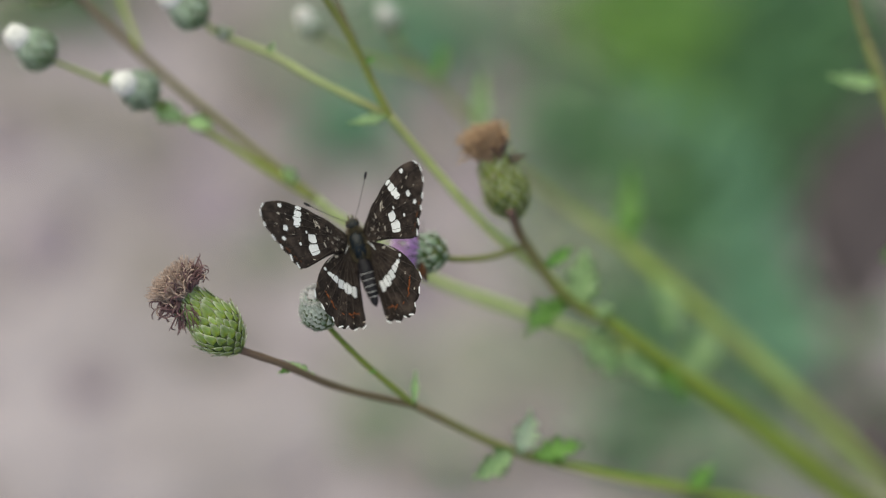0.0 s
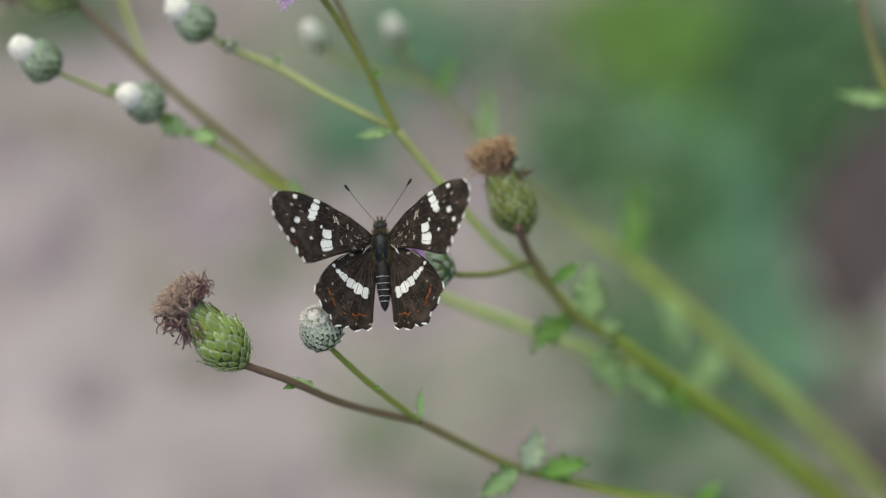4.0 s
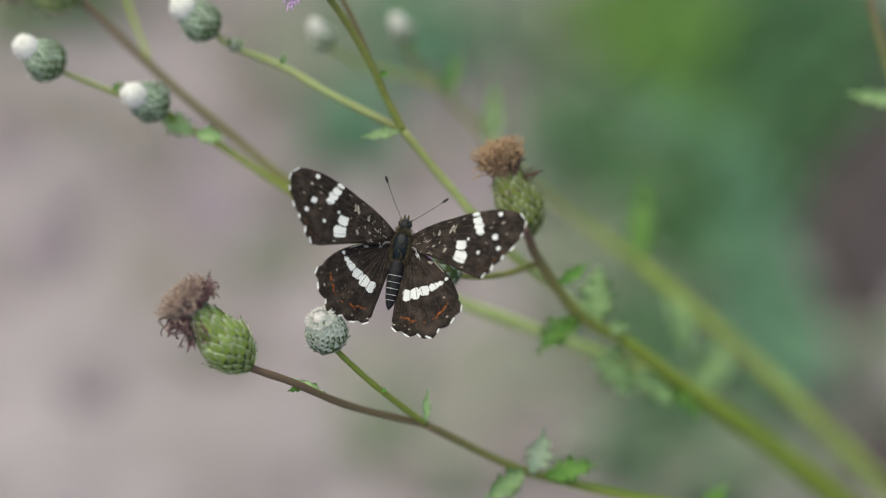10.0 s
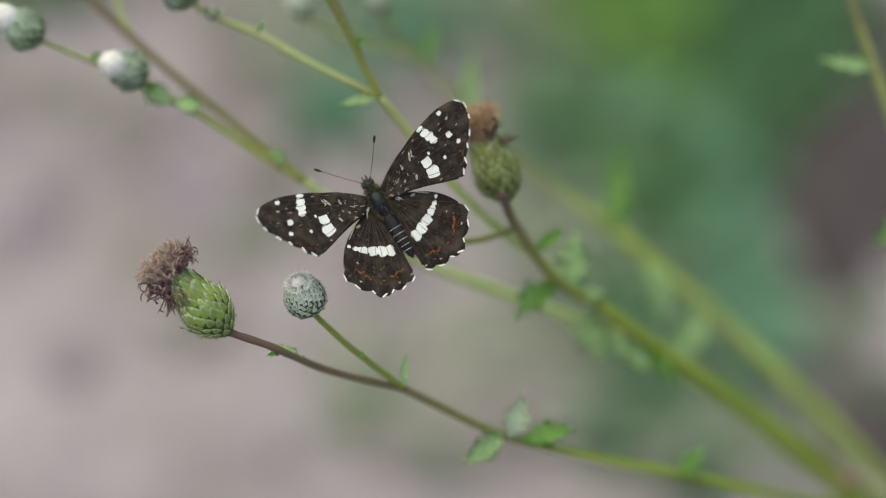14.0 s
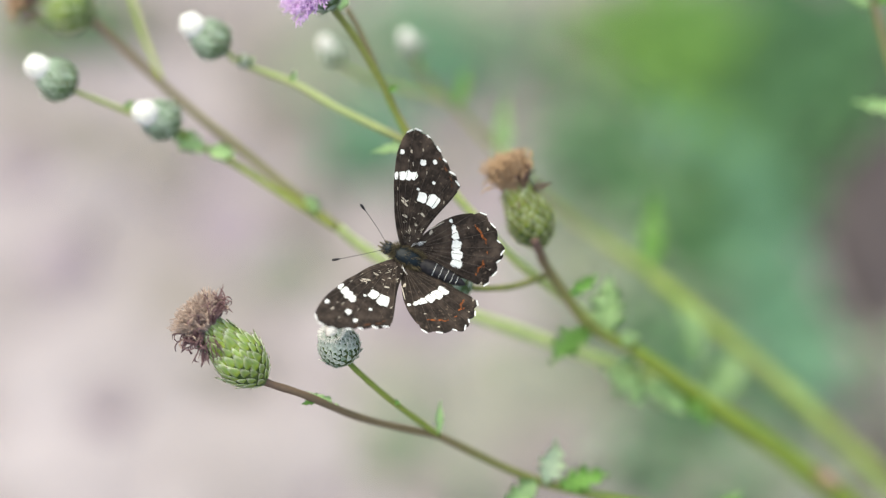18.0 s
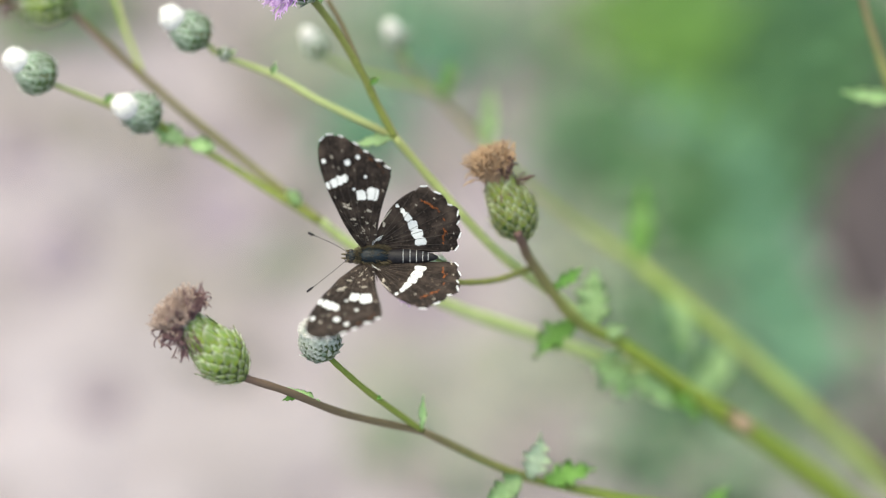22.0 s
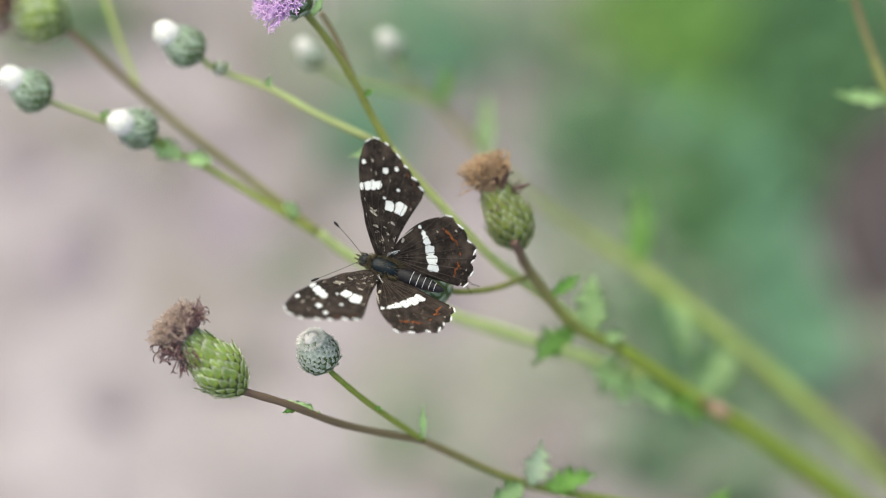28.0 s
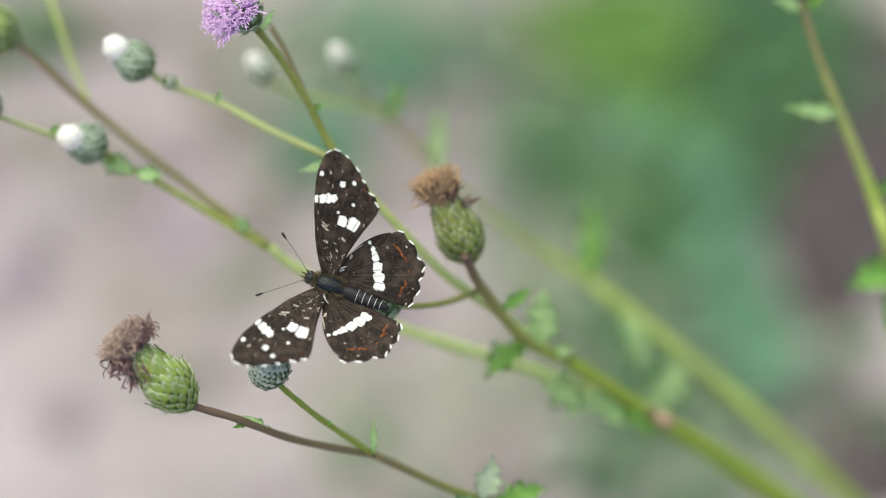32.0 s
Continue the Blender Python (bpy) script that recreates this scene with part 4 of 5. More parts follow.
def wing(butterfly, name, outline, hinge, sign, scallop, label):
    pts = spline([(u, v, 0) for u, v in outline] + [(*outline[0], 0)], 6)[:-1]
    n = len(pts)
    first, last = scallop
    rim = []
    for i, q in enumerate(pts):
        share = i / 6
        dent = (0.34 if name == "forewing" else 0.5) * abs(math.sin((share - first) / (last - first) * math.pi * 6.0)) - 0.2 if first <= share <= last else 0.0
        mid = Vector((8.4 if name == "forewing" else 4.5, 0 if name == "forewing" else -7, 0))
        rim.append(q + (q - mid).normalized() * dent)
    bm = bmesh.new()
    layers = []
    hub = sum(rim, Vector()) / n
    for lift, flip in ((0.0, False), (-0.09, True)):
        centre = bm.verts.new((sign * hub.x, hub.y, camber(hub.x, hub.y) + lift))
        rings = [[bm.verts.new((sign * p.x, p.y, camber(p.x, p.y) + lift)) for p in (hub.lerp(q, k) for q in rim)] for k in (0.14, 0.28, 0.42, 0.55, 0.68, 0.8, 0.9, 1.0)]
        layers.append(rings[-1])
        for i in range(n):
            j = (i + 1) % n
            faces = [(centre, rings[0][i], rings[0][j])] + [(a[i], b[i], b[j], a[j]) for a, b in zip(rings, rings[1:])]
            for f in faces:
                bm.faces.new(f)
    for i in range(n):
        j = (i + 1) % n
        bm.faces.new((layers[0][i], layers[1][i], layers[1][j], layers[0][j]))
    bmesh.ops.recalc_face_normals(bm, faces=bm.faces[:])
    bmesh.ops.scale(bm, vec=(0.001, 0.001, 0.001), verts=bm.verts[:])
    ob = part(name, bm, WING, butterfly, label, Matrix.Translation(Vector(hinge) / 1000))
    return ob, rim


def mark(parent, name, material, sign, u, v, long, wide, turn, seed, lift=0.045, rough=0.26, n=14, ex=0.72):
    """A patch of coloured scales that lies on a wing."""
    bm = bmesh.new()
    top, low = [], []
    c, s = math.cos(radians(turn)), math.sin(radians(turn))
    for i in range(n):
        w = 2 * math.pi * i / n
        a, b = abs(math.cos(w)) ** ex * math.copysign(1, math.cos(w)) * long / 2, abs(math.sin(w)) ** ex * math.copysign(1, math.sin(w)) * wide / 2
        k = 1 + rough * noise.noise((math.cos(w) * 1.4 + seed * 3.1, math.sin(w) * 1.4, seed))
        x, y = u + (a * c - b * s) * k, v + (a * s + b * c) * k
        z = camber(x, y)
        top.append(bm.verts.new((sign * x / 1000, y / 1000, (z + lift) / 1000)))
        low.append(bm.verts.new((sign * x / 1000, y / 1000, (z - 0.03) / 1000)))
    mid = bm.verts.new((sign * u / 1000, v / 1000, (camber(u, v) + lift) / 1000))
    for i in range(n):
        j = (i + 1) % n
        bm.faces.new((mid, top[i], top[j]))
        bm.faces.new((top[i], low[i], low[j], top[j]))
    bmesh.ops.recalc_face_normals(bm, faces=bm.faces[:])
    return part(name, bm, material, parent, smooth=False)


def veins(parent, sign, root_at, ends, bend):
    for i, (u, v) in enumerate(ends):
        a, e = Vector((*root_at, 0)), Vector((u, v, 0))
        mid = a.lerp(e, 0.45) + Vector((0, bend * (1 if v > root_at[1] else -0.4), 0))
        line = [Vector((sign * q.x, q.y, camber(q.x, q.y) + 0.045)) / 1000 for q in spline((a, mid, e), 6)]
        part("vein", tube(bmesh.new(), line, lambda s: (0.055 - 0.02 * s) / 1000, 4), VEIN, parent)


butterfly = thing("butterfly", "dark brown butterfly with white bands perched on a lilac flower", "butterfly", easel(-8, -1.5, 6))
wings = {}
for sign, side in ((-1, "left"), (1, "right")):
    fore, rim = wing(butterfly, "forewing", FORE, (1.3 * sign, 1.0, 0.9), sign, (9.5, 17.0), "dark brown forewing with white spots")
    hind, rim2 = wing(butterfly, "hindwing", HIND, (1.3 * sign, 0.6, 0.55), sign, (6.5, 17.0), "dark brown hindwing with a white band")
    wings[side] = (fore, hind)
    veins(fore, sign, (0.5, 0.2), [(10.6, 5.1), (14.8, 6.1), (18.3, 5.4), (18.4, 3.2), (17.4, 1.1), (16.0, -0.8), (14.6, -2.6), (11.8, -3.8), (6, -2.1)], 0.45)
    veins(hind, sign, (0.4, -0.8), [(6.6, -3.4), (9.2, -6.2), (9.8, -8.8), (8.8, -10.6), (7.0, -12.6), (5.2, -13.0), (3.2, -13.2), (1.2, -13.0), (-0.1, -11)], 0.4)
    # outer band of the forewing, its two inner cells, then the spots
    for i, (u, v, a, b, w) in enumerate(((10.75, 5.25, 1.15, 0.42, 18), (11.2, 4.45, 1.35, 0.85, 16), (11.65, 3.55, 1.45, 0.90, 14), (11.95, 2.72, 1.25, 0.82, 12), (9.12, 0.42, 1.55, 1.25, 8), (9.28, -1.28, 1.65, 1.85, 80))):
        mark(fore, "white_band", WHITE, sign, u, v, a * 1.06, b * 1.2, w, i + 1, rough=0.36, n=18, ex=0.78)
    for i, (u, v, a, b) in enumerate(((14.5, 2.3, 0.98, 0.9), (14.8, 5.8, 0.72, 0.6), (15.3, 0.7, 0.68, 0.62), (12.2, -0.35, 0.55, 0.5), (10.15, 1.42, 0.46, 0.42))):
        mark(fore, "white_spot", WHITE, sign, u, v, a, b, 20 * i, i + 20, rough=0.34)
    for i, (u, v, a, b, w) in enumerate(((15.45, 4.55, 0.5, 0.28, 30), (7.55, 2.75, 1.15, 0.22, 70), (7.05, 2.5, 1.35, 0.32, 68), (6.45, -0.7, 1.0, 0.40, 62), (5.0, 1.7, 0.95, 0.26, 82), (4.3, -0.3, 0.55, 0.3, 60), (3.9, 1.5, 0.4, 0.14, 95), (13.6, 3.6, 0.7, 0.10, 25), (16.4, 3.0, 0.4, 0.13, 20), (13.2, 1.2, 0.5, 0.10, 20), (8.9, 4.3, 0.55, 0.13, 22), (6.4, 3.5, 0.6, 0.12, 24), (9.9, -2.9, 0.5, 0.14, 15), (3.3, 0.3, 1.1, 0.12, 35), (1.6, -0.3, 0.9, 0.12, 15), (5.3, 0.3, 0.5, 0.14, 75), (13.9, 4.4, 0.35, 0.16, 20))):
        mark(fore, "cream_dash", CREAM, sign, u, v, a, b, w, i + 40, rough=0.4)
    # stray pale scales near its base
    g = random.Random(17)
    for i in range(16):
        u = g.uniform(1.5, 8.6)
        v = g.uniform(-1.3 - 0.12 * u, 0.6 + 0.36 * u)
        mark(fore, "pale_scale", CREAM, sign, u, v, g.uniform(0.25, 0.6), g.uniform(0.07, 0.12), g.choice((18, 62, 75, -15)), i + 160, rough=0.4, n=8)
    for i, (u, v, a, b, w) in enumerate(((15.1, -1.1, 1.0, 0.26, 55), (13.9, -2.5, 0.9, 0.22, 45), (16.1, 0.2, 0.5, 0.2, 55), (12.9, -3.0, 0.5, 0.18, 30))):
        mark(fore, "rusty_patch", RUST, sign, u, v, a, b, w, i + 50, rough=0.5)
    # curved white band of the hindwing
    for i, (u, v, a, b, w) in enumerate(((1.42, -7.82, 1.22, 2.15, 16), (2.68, -7.2, 1.3, 1.95, 22), (4.05, -6.55, 1.5, 1.75, 28), (5.15, -5.85, 0.95, 1.3, 34), (5.75, -5.45, 0.75, 1.0, 36), (6.38, -4.92, 0.72, 0.82, 40), (7.08, -4.12, 0.5, 0.55, 44))):
        mark(hind, "white_band", WHITE, sign, u, v, a * 1.24, b * 0.86, w, i + 60, rough=0.36, n=18, ex=0.9)
    for i, (u, v, a, b, w) in enumerate(((7.9, -8.4, 1.0, 0.30, 62), (7.35, -9.25, 1.15, 0.34, 40), (7.0, -9.9, 0.7, 0.26, 75), (6.6, -10.3, 0.6, 0.24, 30), (8.2, -7.7, 0.5, 0.2, 50), (3.5, -11.35, 0.95, 0.30, 28), (2.75, -11.3, 0.7, 0.3, -25), (2.1, -11.15, 1.0, 0.28, 12), (1.2, -11.2, 0.5, 0.2, 20), (5.2, -11.2, 0.55, 0.2, 30), (2.9, -11.75, 0.5, 0.16, 10))):
        mark(hind, "orange_fleck", ORANGE, sign, u, v, a, b, w, i + 70, rough=0.5)
    for i, (u, v, a, b, w) in enumerate(((7.4, -6.9, 0.4, 0.2, 60), (4.0, -2.2, 0.75, 0.4, 0), (0.4, -12.5, 0.35, 0.25, 0), (3.0, -12.7, 0.35, 0.2, 0), (8.6, -9.6, 0.45, 0.18, 50))):
        mark(hind, "cream_dash", CREAM, sign, u, v, a, b, w, i + 130, rough=0.4)
    # hairs between the wing bases, white for the sky's light on them
    bm = bmesh.new()
    for k in range(7 if sign > 0 else 5):
        a = Vector((0.5 + 0.22 * k, -0.55 - 0.12 * k, 0.35))
        way = Vector((1.0, -0.25 - 0.22 * k, 0.15)).normalized() * (1.1 + 0.12 * (k % 3))
        tube(bm, [Vector((sign * q.x, q.y, q.z + camber(q.x, q.y))) / 1000 for q in spline((a, a + way * 0.6 + Vector((0, 0.12, 0.1)), a + way), 3)], lambda u: 0.000038 * (1 - 0.6 * u), 4)
    part("pale_hair", bm, WHITE, hind)
    mark(hind, "pale_margin", CREAM, sign, 5.4, -2.55, 2.6, 0.16, -33, 82)
    # larger and white on the right: sky light on the hair painted in
    mark(hind, "pale_tuft", WHITE if sign > 0 else CREAM, sign, 1.5, -1.5, 0.95 if sign > 0 else 0.6, 0.42 if sign > 0 else 0.16, -50, 84, rough=0.5)
    for ob, edge_line, lo, hi, hits in ((fore, rim, 8.6, 16.4, 7), (hind, rim2, 6.6, 17.0, 7)):
        for i in range(hits):
            j = int((lo + (hi - lo) * (i + 0.5) / hits) * 6)
            a, b = edge_line[j - 1], edge_line[j + 1]
            q = edge_line[j]
            mark(ob, "white_fringe", WHITE, sign, q.x, q.y, 1.15 if i not in (2, 4) else 0.8, 0.24, math.degrees(math.atan2(b.y - a.y, b.x - a.x)), i + 90, 0.04, 0.2, 10)

bm = ball(bmesh.new(), (0, 0, 0.3), (1.5, 2.8, 1.5), 18, 12, 0.08, 1.0)
bmesh.ops.scale(bm, vec=(0.001,) * 3, verts=bm.verts[:])
thorax = part("thorax", bm, FUR, butterfly, "blue-black furry thorax")
g = random.Random(8)
bm = bmesh.new()
for i in range(520):
    w, y = g.choice((g.uniform(0, 0.75), g.uniform(2.39, 3.14), g.choice((g.uniform(0, 0.9), g.uniform(0, 3.14))))), g.uniform(-2.4, 2.6)
    r = 1.4 * math.sqrt(max(0.05, 1 - (y / 2.75) ** 2))
    a = Vector((r * math.cos(w), y, 0.3 + r * math.sin(w)))
    way = Vector((math.cos(w), -1.1, math.sin(w))).normalized() * g.uniform(0.5, 1.0)
    tube(bm, [q / 1000 for q in (a, a + way * 0.5, a + way)], lambda u: 0.00005 * (1 - 0.7 * u), 3)
for i in range(170):
    w, y = g.uniform(0.1, 3.04), g.uniform(1.5, 2.5)
    r = 1.42 * math.sqrt(max(0.05, 1 - (y / 2.75) ** 2))
    a = Vector((r * math.cos(w), y, 0.3 + r * math.sin(w)))
    way = Vector((math.cos(w), g.uniform(0.2, 1.0), math.sin(w))).normalized() * g.uniform(0.4, 0.8)
    tube(bm, [q / 1000 for q in (a, a + way * 0.5, a + way)], lambda u: 0.00006 * (1 - 0.7 * u), 3)
part("fur", bm, HAIR, thorax, "olive hairs")
bm = bmesh.new()
prof = [(0.9, 0), (1.2, 0.8), (1.3, 2.0), (1.27, 3.6), (1.14, 5.2), (0.9, 6.6), (0.6, 7.8), (0.2, 8.5)]
fine = []
for (r1, h1), (r2, h2) in zip(prof, prof[1:]):
    for k in range(4):
        u = k / 4
        fine.append(((r1 + (r2 - r1) * u) * (1 - 0.05 * (math.sin((h1 + (h2 - h1) * u) * 4.6) > 0.6)) / 1000, (h1 + (h2 - h1) * u) / 1000))
lathe(bm, fine + [(0.0001, 0.0086)], 16)
abdomen = part("abdomen", bm, CHITIN, butterfly, "black ringed abdomen", Matrix.Translation((0, -0.0018, 0.0001)) @ Matrix.Rotation(radians(90), 4, "X") @ Matrix.Scale(0.94, 4))
for i, h in enumerate((3.0, 4.1, 5.15, 6.15, 7.0)):
    r = np.interp(h, [q[1] for q in prof], [q[0] for q in prof]) * 1.03
    bm = tube(bmesh.new(), [Vector((r * math.cos(w), r * math.sin(w), h)) / 1000 for w in np.linspace(radians(35), radians(145), 12)], lambda u: 0.000035, 5)
    part("pale_ring", bm, WHITE, abdomen)
bm = ball(bmesh.new(), (0, 0, 0), (0.00098, 0.00098, 0.0009), 14, 9, 0.06)
face = part("head", bm, FUR, butterfly, "olive-brown furry head", Matrix.Translation((0, 0.0031, 0.0003)))
feelers = {}
for s in (-1, 1):
    part("eye", ball(bmesh.new(), (0.00066 * s, 0.00015, 0.0001), (0.00044, 0.00055, 0.00055), 12, 8), EYE, face)
    part("palp", tube(bmesh.new(), spline([Vector(q) / 1000 for q in ((0.25 * s, 0.6, -0.2), (0.3 * s, 1.1, 0.05), (0.3 * s, 1.6, 0.2))], 4), lambda u: 0.00022 * (1 - 0.5 * u), 6), HAIR, face)
    line = spline([Vector(q) / 1000 for q in ((0, 0, 0), (0.12 * s, 2.8, 0.25), (0.1 * s, 5.6, 0.2), (0, 8.3, 0))], 8)
    feelers[s] = part("antenna", tube(bmesh.new(), line, lambda u: 0.000040 if u < 0.85 else 0.000040 + 0.00018 * math.sin((u - 0.85) / 0.15 * math.pi * 0.86) ** 0.7, 6), CHITIN, face, "thin dark antenna with a club")
bm = bmesh.new()
for i in range(170):
    w = g.uniform(0, 2 * math.pi)
    a = Vector((0.75 * math.cos(w), g.uniform(-0.5, 0.5), 0.7 * math.sin(w)))
    tube(bm, [q / 1000 for q in (a * 0.9, a * 1.2 + Vector((0, 0.15, 0)), a * 1.35 + Vector((0, 0.4, 0)))], lambda u: 0.00005 * (1 - 0.6 * u), 3)
part("head_hair", bm, HAIR, face)
for s in (-1, 1):
    for y, dx, dy in ((1.2, 1.6, 1.4), (-0.2, 2.2, -0.4), (-1.2, 1.8, -2.2)):
        line = spline([Vector(q) / 1000 for q in ((0.7 * s, y, -0.8), ((0.7 + dx * 0.6) * s, y + dy * 0.4, -1.4), ((0.6 + dx) * s, y + dy, -4.2))], 5)
        part("leg", tube(bmesh.new(), line, lambda u: 0.00013 - 0.00006 * u, 5), CHITIN, butterfly)
part("proboscis", tube(bmesh.new(), spline([Vector(q) / 1000 for q in ((0, 4.0, -0.2), (0, 4.4, -1.5), (0, 3.9, -3.4), (0, 3.5, -4.6))], 5), lambda u: 0.00007, 5), CHITIN, butterfly)


# ---- soldier beetles ----
BEETLE = 0.77


def beetle(at, label, case=ELYTRA, shield=RED):
    e = thing("soldier_beetle", label, "beetle", at, "orange beetles")
    moving = {}
    bm = ball(bmesh.new(), (0, 0, 0), (0.00095, 0.0031, 0.00075), 14, 10)
    bmesh.ops.translate(bm, vec=(0, -0.0012, -0.0002), verts=bm.verts[:])
    part("abdomen", bm, shield, e, "orange-red abdomen")
    part("pronotum", ball(bmesh.new(), (0, 0.0024, 0.0001), (0.00095, 0.0009, 0.0006), 14, 8), shield, e, "orange-red neck shield")
    skull = part("head", ball(bmesh.new(), (0, 0.0036, 0), (0.0006, 0.0007, 0.0005), 12, 8), shield, e)
    for s in (-1, 1):
        part("eye", ball(bmesh.new(), (0.0005 * s, 0.0038, 0.0001), (0.0002, 0.00025, 0.00025), 8, 6), EYE, skull)
        line = spline([Vector(q) / 1000 for q in ((0.3 * s, 4.1, 0.2), (1.0 * s, 5.6, 0.9), (2.2 * s, 7.2, 0.7))], 6)
        part("antenna", tube(bmesh.new(), line, lambda u: 0.00011 - 0.00004 * u, 5), CHITIN, skull)
        bm = bmesh.new()
        lay = bm.verts.layers.float.new("tint")
        rows = []
        for i in range(10):
            u = i / 9
            w = 1.05 * (1 - 0.25 * u) * (1 if u < 0.85 else 1 - 2.6 * (u - 0.85))
            rows.append([bm.verts.new((s * w * k / 1000, -6.6 * u / 1000, (0.62 * math.sqrt(max(0, 1 - (k * 0.92) ** 2)) - 0.25 * u) / 1000)) for k in (0.02, 0.3, 0.6, 0.85, 1.0)])
            for v in rows[-1]:
                v[lay] = max(0.0, min(1.0, (u - 0.58) / 0.34))
        for a, b in zip(rows, rows[1:]):
            for k in range(4):
                bm.faces.new((a[k], a[k + 1], b[k + 1], b[k]))
        bmesh.ops.recalc_face_normals(bm, faces=bm.faces[:])
        bmesh.ops.solidify(bm, geom=bm.faces[:], thickness=0.00008)
        moving["case", s] = part("wing_case", bm, case, e, "orange wing case with a dark tip", Matrix.Translation((0.0001 * s, 0.0018, 0.00035)))
        bm = leaf_mesh(0.0072, 0.0024, 1, 0.0, 0.0, 3 + s, 0.00004)
        moving["gauze", s] = part("hindwing", bm, GAUZE, e, "amber see-through flight wing", Matrix.Translation((0.0002 * s, 0.0014, 0.0003)) @ Matrix.Rotation(radians(180 - 3 * s), 4, "Z") @ Matrix.Scale(0.82, 4))
        for y, dx, dy in ((2.2, 1.8, 1.5), (0.8, 2.3, -0.2), (-0.4, 2.2, -2.4)):
            line = spline([Vector(q) / 1000 for q in ((0.5 * s, y, -0.3), ((0.5 + dx * 0.55) * s, y + dy * 0.5, 0.3), ((0.5 + dx) * s, y + dy, -1.0))], 5)
            part("leg", tube(bmesh.new(), line, lambda u: 0.00016 - 0.00008 * u, 5), CHITIN, e)
    for ob in e.children_recursive:
        ob.matrix_basis = Matrix.Translation(ob.matrix_basis.translation * (BEETLE - 1)) @ ob.matrix_basis
        if ob.data.users == 1:
            ob.data.transform(Matrix.Scale(BEETLE, 4))
    return e, moving


resting, _ = beetle(easel(-0.9, -8.4, 0.5), "orange-brown soldier beetle, darkened for shade, creeping on the flower head", SHADED_AMBER, SHADED_AMBER)
flier, flaps = beetle(easel(95, -64, -96), "orange-red soldier beetle with dark-tipped wing cases")

# ---- snail ----
snail = thing("snail", "tiny beige snail creeping up the thistle stem", "snail", easel(73.8, -45.1, -73.2))
bm = bmesh.new()
coil = [Vector((0.0, 1.35 * math.cos(w) * k, 1.5 + 1.35 * math.sin(w) * k)) / 1000 + Vector((0.0009 * (1 - k), 0, 0)) for w, k in ((q * 0.42, 1 - q / 34) for q in range(31))]
tube(bm, coil, lambda u: 0.00105 * (1 - 0.72 * u), 12)
part("shell", bm, SHELL, snail, "coiled pale brown shell")
bm = tube(bmesh.new(), spline([Vector(q) / 1000 for q in ((0, -2.6, 0.15), (0, -1, 0.5), (0, 1.2, 0.6), (0, 2.8, 0.7), (0, 3.3, 0.8))], 5), lambda u: 0.00025 + 0.0006 * math.sin(min(1, u * 1.15) * math.pi * 0.85), 10)
body = part("foot", bm, SLUG, snail, "moist brown foot")
for s in (-1, 1):
    part("tentacle", tube(bmesh.new(), spline([Vector(q) / 1000 for q in ((0.2 * s, 2.9, 0.9), (0.5 * s, 3.6, 1.4), (0.7 * s, 4.1, 1.8))], 4), lambda u: 0.0001, 5), SLUG, body)


